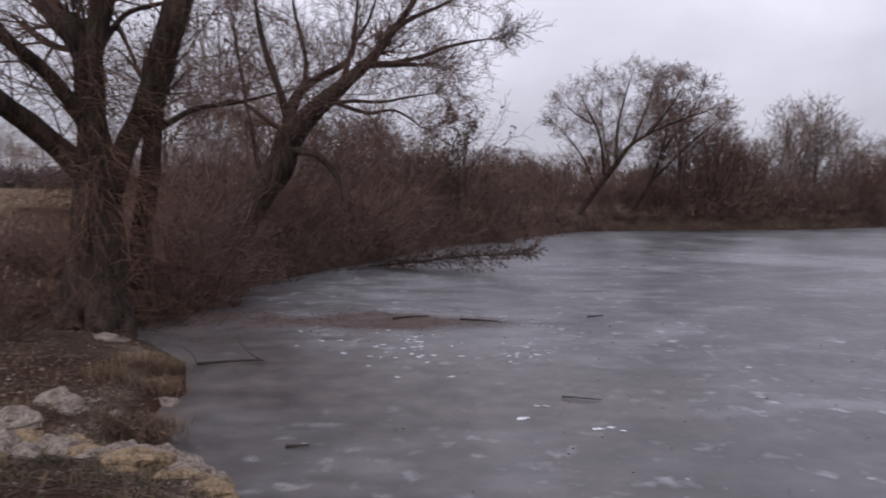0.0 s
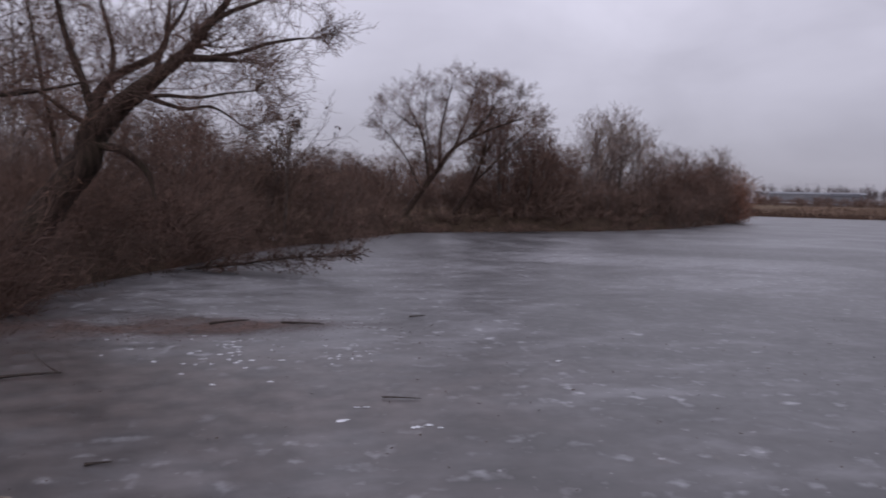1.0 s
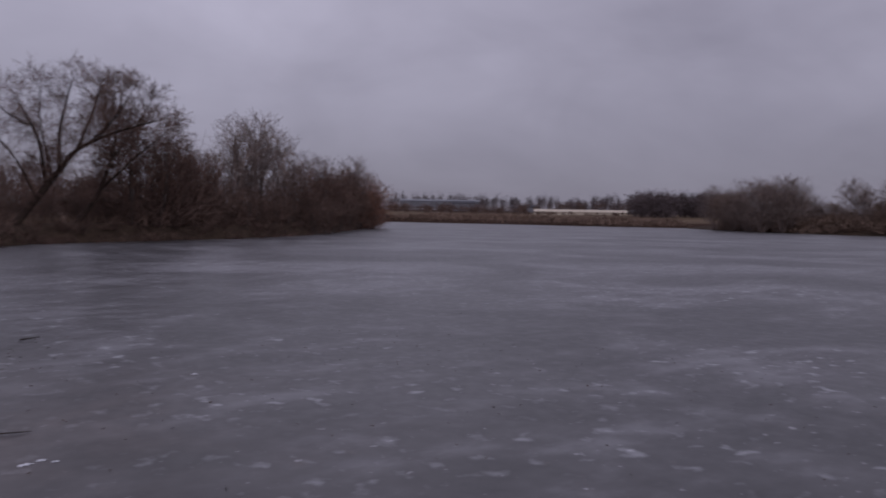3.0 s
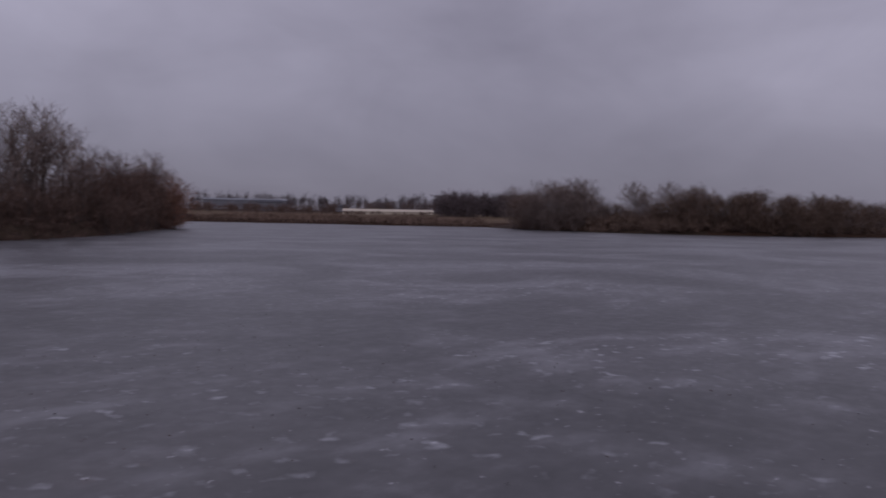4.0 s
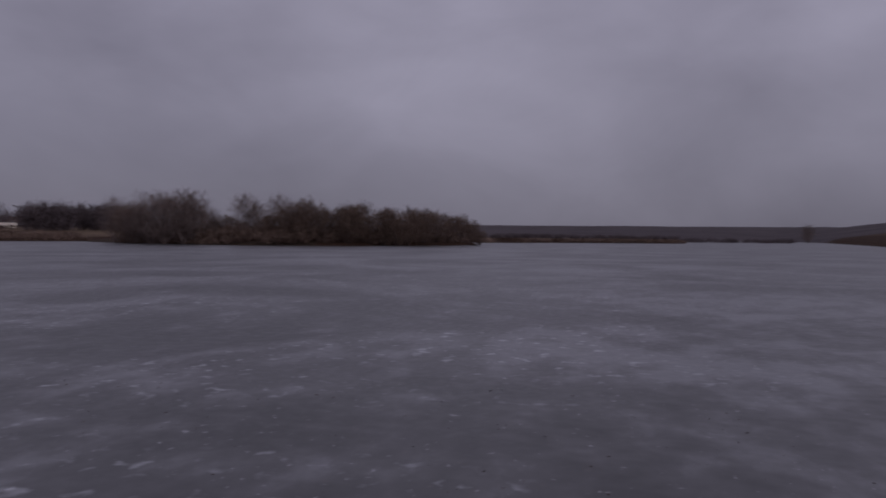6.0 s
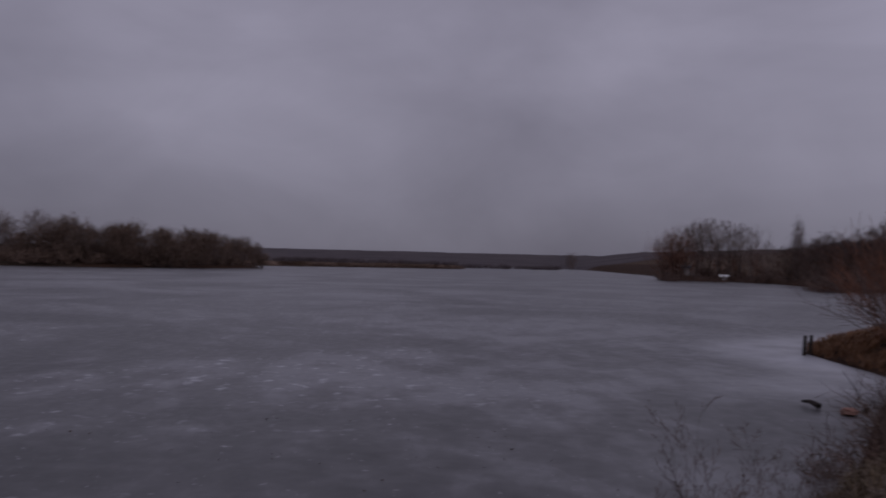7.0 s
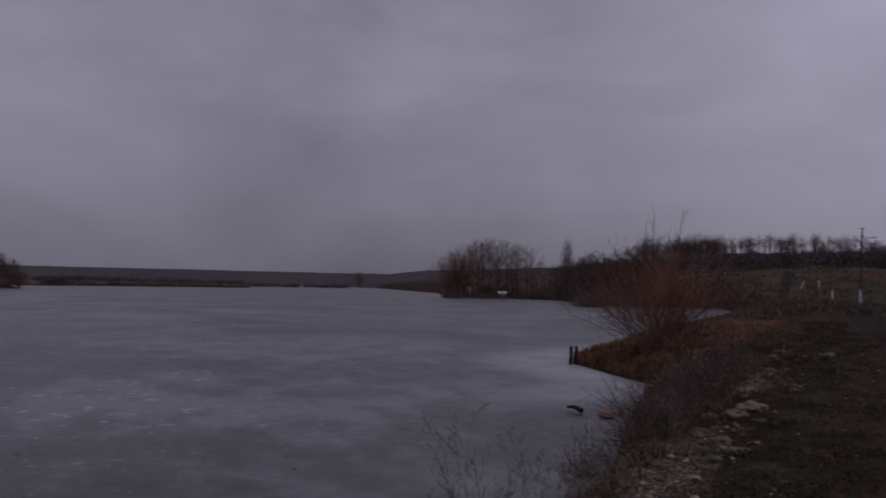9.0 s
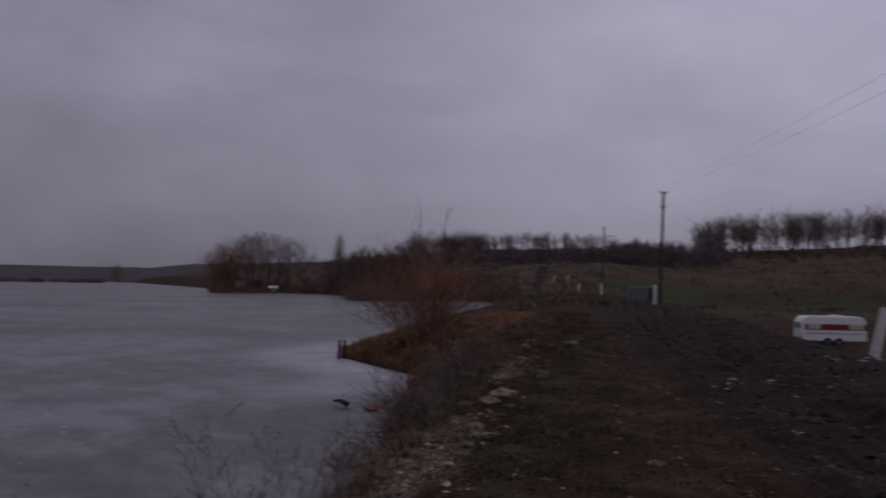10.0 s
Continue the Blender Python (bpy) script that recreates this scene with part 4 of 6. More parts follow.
for i, ob in enumerate(far_kinds):
    ob.location = on_ground((18.0, 19.2, 23.2, 26.2)[i], (84, 88, 96, 104)[i])
rng = random.Random(7)
# bearing, distance, kind, size
north = [(22.3, 93, 2, 1.16), (23.8, 97, 2, 1.24), (25.3, 104, 2, 1.1), (17.4, 82, 0, 1.0), (18.6, 86, 1, 1.0), (19.6, 90, 1, 0.95), (20.6, 92, 0, 0.95), (27.3, 112, 0, 1.15), (28.2, 118, 0, 1.15),
         (29.1, 122, 0, 1.05), (29.9, 140, 0, 1.15), (30.5, 150, 2, 1.2), (16.2, 84, 1, 1.0), (26.6, 106, 1, 1.0), (-2.0, 60, 1, 0.75), (-3.4, 55, 3, 0.95), (15.6, 78, 0, 1.3), (17.2, 80, 0, 1.15), (14.0, 84, 1, 1.1), (-5.2, 46, 1, 0.62), (-7.0, 42, 1, 0.66), (-8.8, 44, 3, 0.95), (-4.0, 48, 3, 0.9), (-6.4, 50, 0, 0.62), (-10.5, 40, 3, 0.9), (5.6, 88, 1, 0.85), (3.4, 84, 0, 0.75), (18.9, 100, 0, 1.0), (20.2, 104, 0, 1.05), (26.2, 116, 0, 1.0), (1.2, 68, 1, 0.75), (2.4, 74, 0, 0.72),
         (4.2, 78, 1, 0.8), (5.0, 70, 3, 0.9), (7.2, 86, 0, 0.72), (9.4, 92, 1, 0.8), (-6.0, 58, 0, 0.9), (-8.0, 52, 3, 1.1), (-10.0, 60, 1, 1.05), (-12.5, 48, 0, 0.8), (-15, 58, 1, 1.0), (-18, 52, 1, 1.0)]
for az, d, kind, size in north:
    plant(far_kinds[kind], on_ground(az, d), rng.uniform(0, 6.28), size)
for i in range(24):
    az = rng.uniform(-2, 31)
    plant(far_kinds[rng.choice((0, 1, 3))], on_ground(az, 66 + max(0, az) * 1.7 + rng.uniform(14, 50)), rng.uniform(0, 6.28), rng.uniform(0.6, 0.9))
# shrubs close behind the water's edge
for i in range(34):
    az = -3.5 + 35.5 * (i + rng.random()) / 34
    d = float(np.interp(az, (-4, 0, 3.4, 5.9, 9.5, 15.4, 22.7, 28, 30.4, 32), (36, 46, 51, 60, 69, 75, 86, 101, 142, 200))) + rng.uniform(1.5, 7)
    plant(far_kinds[3], on_ground(az, d), rng.uniform(0, 6.28), rng.uniform(0.5, 0.85) * (1.25 if az > 27 else 0.6 if 4.5 < az < 17 else 1.0))
for az, d, size in ((28.6, 108, 1.05), (29.6, 126, 1.1), (30.3, 138, 1.15), (30.9, 146, 1.2), (27.8, 104, 1.0), (31.3, 165, 1.0)):
    plant(far_kinds[3], on_ground(az, d), rng.uniform(0, 6.28), size)

russet = bare_tree("russet_willow", 55, 9.0, 1.05, stems_n=6, limbs=10, kids=6, r=0.07, low=0.06, base=-0.05, bushy=True, twig=M_TWIG_RUSSET, rmin=0.017, label="rounded russet willow at the tip of the bank")
russet.location = on_ground(31.75, 154)
plant(russet, on_ground(31.45, 160), 2.1, 1.35)

# wooded islet
isle_kinds = [
    bare_tree("islet_willow", 201, 11.0, 1.0, stems_n=5, limbs=10, kids=7, r=0.08, low=0.04, base=-0.15, bushy=True, twig=M_TWIG_OLIVE, rmin=0.022, label="dense rounded olive-brown willow on the islet", group="willows on the islet"),
    bare_tree("islet_willow", 202, 10.0, 1.1, stems_n=5, limbs=10, kids=7, r=0.08, low=0.04, base=-0.15, bushy=True, twig=M_TWIG_OLIVE, rmin=0.022, label="dense rounded olive-brown willow on the islet", group="willows on the islet"),
    bare_tree("islet_tree", 203, 16.0, 0.8, limbs=40, kids=7, r=0.17, low=0.06, base=-0.05, rmin=0.022, bushy=True, label="taller grey leafless tree on the islet", group="tall trees on the islet"),
]
for i, ob in enumerate(isle_kinds):
    ob.location = on_ground((72, 75.5, 59.2)[i], (209, 212, 222)[i])
for az, d, kind, size in [(56.2, 255, 2, 0.95), (57.4, 235, 2, 0.88), (58.4, 228, 2, 1.04), (60.5, 222, 2, 1.04), (61.2, 224, 2, 0.96), (58, 240, 0, 1.1), (59.8, 235, 0, 1.2), (61.0, 232, 1, 1.1), (57.0, 246, 1, 1.2),
                          (64.8, 222, 2, 0.9), (65.7, 228, 2, 0.72), (67.2, 222, 2, 0.88), (63.6, 226, 1, 0.5), (66.5, 215, 0, 0.72), (67.7, 213, 1, 0.95), (69.2, 212, 0, 1.12), (70.0, 218, 0, 0.9),
                          (71.0, 212, 1, 0.92), (73.0, 212, 0, 1.05), (74.6, 213, 1, 1.02), (76.4, 217, 0, 1.0), (77.6, 222, 1, 1.02), (78.5, 229, 0, 0.9), (79.3, 236, 1, 0.92), (80.2, 243, 1, 0.9), (81.0, 247, 1, 0.75),
                          (81.6, 249, 1, 0.55), (68.2, 220, 2, 0.72), (71.9, 224, 0, 0.95), (75, 224, 0, 0.95), (77, 230, 1, 0.95), (69.0, 226, 0, 0.95), (72.6, 230, 1, 1.0), (66.0, 232, 1, 0.66), (62.6, 230, 2, 0.6), (63.4, 233, 0, 0.72), (62.3, 240, 1, 0.75), (64.4, 240, 0, 0.6)]:
    plant(isle_kinds[kind], on_ground(az, d), rng.uniform(0, 6.28), size)

# grove on the promontory
grove_kinds = [
    bare_tree("grove_poplar", 301, 11.9, 0.68, limbs=18, kids=7, r=0.15, low=0.32, base=0.36, rmin=0.0105, label="leafless poplar with bare lower trunk in the lakeside grove", group="poplars in the lakeside grove"),
    bare_tree("grove_willow", 302, 9.2, 0.8, stems_n=4, limbs=8, kids=6, r=0.09, low=0.08, base=0.0, twig=M_TWIG_RUSSET, rmin=0.010, label="russet-brown many-stemmed willow at the grove's edge", group="willows of the lakeside grove"),
]
grove_kinds[0].location, grove_kinds[1].location = on_ground(112.7, 196), on_ground(111.2, 189)
for az, d, kind, size in [(113.5, 198, 0, 1.12), (114.1, 194, 0, 1.06), (114.8, 193, 0, 1.05), (115.5, 192, 0, 1.0), (116.2, 188, 0, 0.93), (112.2, 200, 0, 1.06), (113.0, 206, 0, 1.16), (110.5, 190, 1, 1.12), (111.2, 193, 1, 1.2), (111.9, 190, 1, 0.95), (115.2, 194, 1, 0.62), (116.5, 192, 1, 0.62), (114.2, 202, 1, 0.6),
                          (117.3, 176, 0, 0.65)]:
    plant(grove_kinds[kind], on_ground(az, d), rng.uniform(0, 6.28), size)
pyramid = bare_tree("pyramid_poplar", 311, 12.9, 0.26, limbs=50, kids=6, r=0.14, lift=0.2, low=0.05, base=-0.1, rmin=0.012, bushy=True, twig=M_TWIG_FAR, label="slender columnar poplar beside the lake")
pyramid.location = on_ground(119.1, 168)
clump = bare_tree("shore_willow", 312, 9.2, 0.95, stems_n=4, limbs=9, kids=6, r=0.09, low=0.05, base=-0.05, bushy=True, twig=M_TWIG_BUSH, rmin=0.018, label="dark leafless willow clump on the shore", group="dark willows on the shore")
clump.location = on_ground(123.2, 146)
for az, d, size in [(27.6, 112, 0.7), (28.6, 122, 0.85), (29.5, 136, 0.95), (30.3, 148, 1.05), (31.0, 158, 1.0), (31.5, 172, 0.95)]:
    plant(clump, on_ground(az, d), rng.uniform(0, 6.28), size, "dark leafless willow clump near the tip of the bank")
for az, d, kind, size in [(118.5, 170, 1, 0.85), (119.7, 166, 1, 0.92), (121.0, 150, 1, 1.03), (122.0, 146, 1, 0.92), (120.4, 156, 1, 0.9), (124.2, 150, 1, 1.02), (125.4, 148, 1, 0.95)]:
    plant(clump, on_ground(az, d), rng.uniform(0, 6.28), size * 0.95)
lone = plant(isle_kinds[2], on_ground(104.0, 620), 1.0, 0.95, "lone grey leafless tree on the far shore")


def wood(name, spots, seed, label, material=None, limbs=12, thin=0.02, wide=0.55, base=0.1, kids=6):
    """Far trees too many to count, in one mesh. spots: (foot, height)."""
    rng = random.Random(seed)
    sp = Sprigs(seed)
    trunks = []
    for foot, tall in spots:
        top = foot + Vector((rng.gauss(0, 0.04) * tall, rng.gauss(0, 0.04) * tall, tall * 0.8))
        trunks.append((*foot, *top, 0.012 * tall + thin, thin))
        for i in range(limbs):
            p = foot.lerp(top, rng.uniform(0.1, 0.9))
            e = unit(rng.uniform(0, 6.28), rng.uniform(-0.5 if base else -1.0, 1.0))
            goal = foot + Vector((e.x * tall * wide / 2, e.y * tall * wide / 2, tall * (base + (1 - base) * (0.5 + 0.5 * e.z))))
            d = goal - p
            sp.add(p, d.normalized(), d.length * 0.9, thin * 2)
    thick, fine = sp.grow(depth=1, kids=kids, steps=3, wiggle=0.3, lift=0.05, spread=0.8, shrink=0.55, rmin=thin, start=0.2)
    va, fa = prisms(np.vstack([np.array(trunks), thick]), 3)
    vb, fb_ = prisms(fine, 2)
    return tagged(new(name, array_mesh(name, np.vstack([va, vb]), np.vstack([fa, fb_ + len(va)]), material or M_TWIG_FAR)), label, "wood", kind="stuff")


def spots_along(az0, az1, d0, d1, n, h0, h1, seed):
    rng = random.Random(seed)
    return [(on_ground(rng.uniform(az0, az1), rng.uniform(d0, d1)), rng.uniform(h0, h1)) for _ in range(n)]


wood("far_wood", spots_along(-36, -8, 170, 260, 90, 9, 18, 1), 1, "leafless wood behind the field, its twig colour paled for haze", thin=0.022)
wood("field_hedge", spots_along(-38, -16, 150, 175, 170, 2.6, 4.0, 63), 63, "dark hedge along the far side of the field", M_TWIG_HAZE, thin=0.085, wide=1.8, base=0, limbs=8, kids=4)
wood("far_wood", spots_along(-8, 32, 140, 210, 190, 6, 11, 2), 2, "leafless scrub wood behind the bank", M_TWIG_BUSH, thin=0.034, wide=0.8, base=0, limbs=10, kids=5)
wood("far_wood", spots_along(50.7, 57.5, 420, 500, 125, 12, 15.5, 3), 3, "dark low wood beyond the reeds", M_TWIG_HAZE, thin=0.085, wide=1.0, base=0)
wood("far_wood", spots_along(45.5, 50, 560, 640, 34, 8, 11, 4), 4, "dark low wood beyond the pale barn", M_TWIG_HAZE, thin=0.05, wide=0.9, base=0)
wood("far_treeline", spots_along(33, 52, 900, 1000, 150, 15, 24, 5), 5, "thin far row of leafless poplars", M_TWIG_HAZE, thin=0.09, wide=0.4, limbs=11)
wood("far_scrub", spots_along(33, 43.2, 430, 640, 110, 4, 7, 6) + spots_along(42, 52, 540, 640, 50, 8, 11, 61) + spots_along(42, 50, 440, 490, 40, 1.5, 2.8, 62), 6, "low brown scrub before the sheds", M_TWIG_BUSH, thin=0.055, wide=1.2, base=0, limbs=10, kids=5)
wood("far_ridge_wood", spots_along(82.5, 103, 500, 560, 260, 2.2, 3.8, 64), 64, "dark low scrub before the far ridge", M_TWIG_HAZE, thin=0.10, wide=2.6, base=0, limbs=6, kids=3)
wood("hill_hedge", spots_along(120, 141, 255, 330, 330, 4.8, 7.2, 7), 7, "dark leafless thicket along the hillside", M_TWIG_HAZE, thin=0.06, wide=1.6, base=0, limbs=8, kids=4)
wood("hill_hedge", spots_along(139, 146.5, 250, 330, 110, 5.5, 9, 17), 17, "dark leafless thicket along the hillside", M_TWIG_HAZE, thin=0.05, wide=1.5, base=0, limbs=9, kids=5)
wood("hill_treeline", spots_along(128, 143, 600, 660, 110, 12, 16, 8), 8, "row of tall leafless trees on the hill", thin=0.05, wide=0.6)
wood("hill_wood", spots_along(124.0, 129.5, 430, 500, 80, 11, 16.5, 9), 9, "rounded leafless wood on the hilltop", M_TWIG_BUSH, thin=0.04, wide=0.9, base=0)
wood("hill_wood", spots_along(144.5, 163, 325, 352, 120, 13.5, 18.5, 10), 10, "row of tall dark leafless trees on the slope", thin=0.042, limbs=20, wide=0.5, base=0.03, kids=6)
wood("hill_scrub", spots_along(144, 163, 280, 345, 75, 2, 4.2, 12), 12, "low scrub under the trees on the slope", M_TWIG_BUSH, thin=0.05, wide=1.2, base=0)


# ---- brush, reeds, grass ----
def brush(name, spots, seed, label, material, stems_n=26, rmin=0.006, depth=1, kids=4, spread=0.9, category="brush", sides=2):
    """Thickets without number: stems fanning from each spot. spots: (foot, height)."""
    rng = random.Random(seed)
    sp = Sprigs(seed)
    for foot, tall in spots:
        for _ in range(stems_n):
            a = rng.uniform(0, 6.28)
            p = foot + Vector((rng.gauss(0, 0.12) * tall, rng.gauss(0, 0.12) * tall, -0.05))
            sp.add(p, Vector((math.cos(a) * spread, math.sin(a) * spread, rng.uniform(0.5, 1.6))).normalized(), tall * rng.uniform(0.6, 1.15), rmin * 2.2)
    me, _ = twig_mesh(name, sp, material, sides, sides, depth=depth, kids=kids, steps=3, wiggle=0.35, lift=-0.02, spread=0.7, shrink=0.5, rmin=rmin, start=0.2)
    return tagged(new(name, me), label, category, kind="stuff")


def shore_spots(line, n, seed, back, h0, h1, offset=0.3):
    """Spots behind a stretch of shoreline, given as points."""
    r = np.random.RandomState(seed)
    pts = np.array(line, dtype=float)
    i = r.randint(0, len(pts) - 1, n)
    a, b = pts[i], pts[i + 1]
    t = (b - a) / np.linalg.norm(b - a, axis=1, keepdims=True)
    p = a + (b - a) * r.rand(n, 1) + np.stack([-t[:, 1], t[:, 0]], 1) * (offset + r.rand(n, 1) * back)
    z, h = grounds(p[:, 0], p[:, 1]), r.uniform(h0, h1, n)
    return [(Vector((p[j, 0], p[j, 1], z[j])), h[j]) for j in range(n)]


def open_view(p):
    """The brush stays low under the old willow and at the foot of the leaning one."""
    if p.x < -0.42 * p.y:
        return 0.35
    return 0.42 if -0.325 * p.y < p.x < -0.215 * p.y and p.y < 23.5 else 1.0


left_bank = [(-6.6, 17.5), (-6.2, 19.2), (-6, 23.8), (-4.6, 28.8), (-3.3, 33), (-1.8, 42.2), (3, 50.5)]
north_bank = [(3, 50.5), (6.1, 59.3), (11.3, 67.3), (19, 71.5), (32.6, 78.5), (46, 90), (72, 122), (112, 180), (140, 220)]
brush("bank_brush", [(p, h * open_view(p)) for p, h in shore_spots(left_bank[:4], 90, 3, 8, 1.3, 3.4, -0.5)], 3, "tangled red-brown brush on the bank", M_TWIG_BUSH, 26, 0.0048, kids=5)
brush("bank_brush", [(p, h * open_view(p)) for p, h in shore_spots(left_bank[:5], 60, 43, 8, 1.3, 3.4, -0.8)], 43, "greyish dead stalks and twigs among the brush", M_TWIG, 22, 0.0045, kids=5)
brush("bank_brush", shore_spots(left_bank[3:], 85, 4, 12, 1.6, 4.0, -0.9), 4, "tangled red-brown brush on the bank", M_TWIG_BUSH, 30, 0.0075, kids=4)
brush("bank_brush", shore_spots(north_bank, 120, 5, 6, 0.7, 1.9, -0.6), 5, "dark tangled brush along the far bank", M_TWIG_BUSH, 24, 0.012)
brush("bank_brush", shore_spots(north_bank[:-2], 120, 6, 30, 2.4, 5.2, 8), 6, "brown scrub behind the far bank", M_TWIG_BUSH, 20, 0.014)
brush("bank_brush", shore_spots(north_bank[3:8], 110, 7, 9, 2.6, 5.4, 0.6), 7, "dark dense willow scrub on the far bank", M_TWIG_BUSH, 17, 0.019)
brush("bank_brush", [(on_ground(rng.uniform(-38, -19), rng.uniform(18, 32)), rng.uniform(0.4, 1.1)) for _ in range(60)], 8, "low bramble under the old willow", M_TWIG_BUSH, 24, 0.006)
brush("bank_brush", [(on_ground(rng.uniform(-24.0, -19), rng.uniform(16.4, 18.5)), rng.uniform(0.4, 1.0)) for _ in range(22)] + [(on_ground(rng.uniform(-34, -28), rng.uniform(13, 17)), rng.uniform(0.3, 0.7)) for _ in range(22)], 9, "dry brush at the foot of the old willow", M_LEAF, 26, 0.004, sides=2)
brush("islet_brush", shore_spots([(211, 141), (198, 118), (188, 97), (189, 80), (193, 66), (215, 46), (236, 39)], 240, 10, 30, 2.2, 4.8, 0.5), 10, "dark undergrowth on the islet", M_TWIG_OLIVE, 18, 0.045)
brush("grove_brush", [(on_ground(rng.uniform(110.5, 124), rng.uniform(168, 200)), rng.uniform(1.5, 3.4)) for _ in range(90)], 12, "brown undergrowth of the grove", M_TWIG_BUSH, 14, 0.02)
brush("bank_brush", [(Vector((0.67 * a + 0.742 * b, -0.742 * a + 0.67 * b, ground_at(0.67 * a + 0.742 * b, -0.742 * a + 0.67 * b))), rng.uniform(0.5, 1.05)) for a, b in [(rng.uniform(11.5, 20), rng.uniform(2.3, 3.0)) for _ in range(34)]], 44, "grey-brown dead stalks on the dam's lake bank", M_STALK, 18, 0.0026, kids=5)
brush("shore_thicket", [(on_ground(rng.uniform(120.5, 131.5), rng.uniform(112, 160)), rng.uniform(2.5, 5.0)) for _ in range(90)], 13, "dark thicket along the bay", M_TWIG_BUSH, 20, 0.018)


brush("bank_brush", shore_spots(north_bank, 150, 15, 2.0, 0.5, 1.3, -1.2), 15, "dark dead growth overhanging the far ice edge", M_TWIG_BUSH, 20, 0.010)
brush("bank_brush", shore_spots(left_bank[4:], 50, 16, 2.0, 0.5, 1.4, -1.2), 16, "dark dead growth overhanging the ice edge", M_TWIG_BUSH, 24, 0.006)


def blades(name, spots, seed, label, material, category="grass", width=0.006):
    """Leaning blades, each a bent strip. spots: (x, y, z, length)."""
    r = np.random.RandomState(seed)
    s = np.asarray(spots)
    n = len(s)
    a = r.uniform(0, 6.28, n)
    lean = r.uniform(0.35, 1.25, n)
    d = np.stack([np.cos(a), np.sin(a), np.zeros(n)], 1)
    side = np.stack([-np.sin(a), np.cos(a), np.zeros(n)], 1) * (np.asarray(width) * r.uniform(0.6, 1.4, n))[:, None]
    p = s[:, :3]
    ln = s[:, 3:4]
    mid = p + d * ln * 0.35 * lean[:, None] + np.array([0, 0, 1]) * ln * 0.62
    tip = p + d * ln * lean[:, None] + np.array([0, 0, 1]) * ln * (1 - 0.45 * lean[:, None])
    v = np.stack([p - side, p + side, mid + side * 0.8, mid - side * 0.8, tip + side * 0.15, tip - side * 0.15], 1).reshape(-1, 3)
    q = (np.arange(n)[:, None, None] * 6 + np.array([[0, 1, 2, 3], [3, 2, 4, 5]])[None]).reshape(-1, 4)
    return tagged(new(name, array_mesh(name, v, q, material)), label, category, kind="stuff")


def scatter(n, seed, u0, u1, v0, v1, l0, l1, clump=0, fading=False):
    """Spots on the dam, along it and across it, in tufts; fading: fewer towards both ends."""
    r = np.random.RandomState(seed)
    uu, vv = r.uniform(u0, u1, n), r.uniform(v0, v1, n)
    if clump:
        cu, cv = (u0 + (u1 - u0) * r.beta(2, 2, clump) if fading else r.uniform(u0, u1, clump)), r.uniform(v0, v1, clump)
        k_i = r.randint(0, clump, n)
        uu, vv = cu[k_i] + r.normal(0, 0.13, n), cv[k_i] + r.normal(0, 0.13, n)
    x, y = 0.67 * uu + 0.742 * vv, -0.742 * uu + 0.67 * vv
    z, sd = height(x, y)
    ok = sd > 0.05
    return np.stack([x, y, z - 0.01, r.uniform(l0, l1, n)], 1)[ok]


blades("dead_grass", scatter(16000, 1, 1, 40, 1.9, 3.1, 0.08, 0.34, 700), 1, "matted dead grass on the lake bank", M_STRAW)
blades("dead_grass", scatter(14000, 2, -1, 36, -2.2, 1.7, 0.03, 0.13, 900), 2, "short trampled dead grass on the dam", M_TRODDEN)
blades("dead_grass", scatter(9000, 7, 16, 48, 0.4, 3.4, 0.05, 0.20, 500), 7, "reddish-brown dead grass on the dam's crest", M_TRODDEN, width=0.009)
blades("green_grass", scatter(8000, 3, 1, 30, -0.3, 1.3, 0.04, 0.12, 170), 3, "short green winter grass on the dam", M_GREEN)
blades("dead_grass", scatter(9000, 4, -16, -3, -2.5, 3.2, 0.04, 0.16, 500), 4, "dead grass among the rubble", M_STRAW)
blades("green_grass", scatter(2200, 5, -9, -3, -1.5, 2.0, 0.03, 0.08, 60), 5, "green winter grass among the rubble", M_GREEN)
blades("bank_sedge", scatter(30000, 6, 18, 43, 3.0, 9.5, 0.14, 0.46, 800, True), 6, "tawny sedge covering the shore mound", stems("tawny_sedge", (0.17, 0.086, 0.046), (0.33, 0.175, 0.090)), width=0.012)


def reed_belt(name, line, n, seed, back, h0, h1, width, label, offset=0.0):
    sp = shore_spots(line, n, seed, back, h0, h1, offset)
    return blades(name, [(p.x, p.y, p.z - 0.05, h) for p, h in sp], seed, label, M_REED, "reeds", width)


reed_belt("reed_belt", [(187, 288), (218, 238), (225, 205), (252, 178)], 9000, 31, 60, 1.4, 3.0, 0.12, "wide belt of tawny dry reeds on the far shore")
reed_belt("reed_belt", [(372, 20), (384, -8), (395, -44)], 3500, 32, 14, 0.8, 1.8, 0.14, "low spit of dry reeds")
reed_belt("reed_belt", [(340, 48), (372, 20)], 1500, 33, 20, 0.8, 1.8, 0.14, "low spit of dry reeds")
reed_belt("reed_belt", [(211, 141), (198, 118), (188, 97)], 1200, 34, 5, 0.8, 1.6, 0.08, "pale dry reeds at the islet's edge")
reed_belt("reed_belt", north_bank[1:6], 3500, 35, 10, 0.5, 1.3, 0.03, "pale dry grass on the far bank", 1.5)
reed_belt("reed_belt", left_bank[4:], 2500, 36, 8, 0.6, 1.4, 0.02, "pale dry grass on the bank", 0.5)


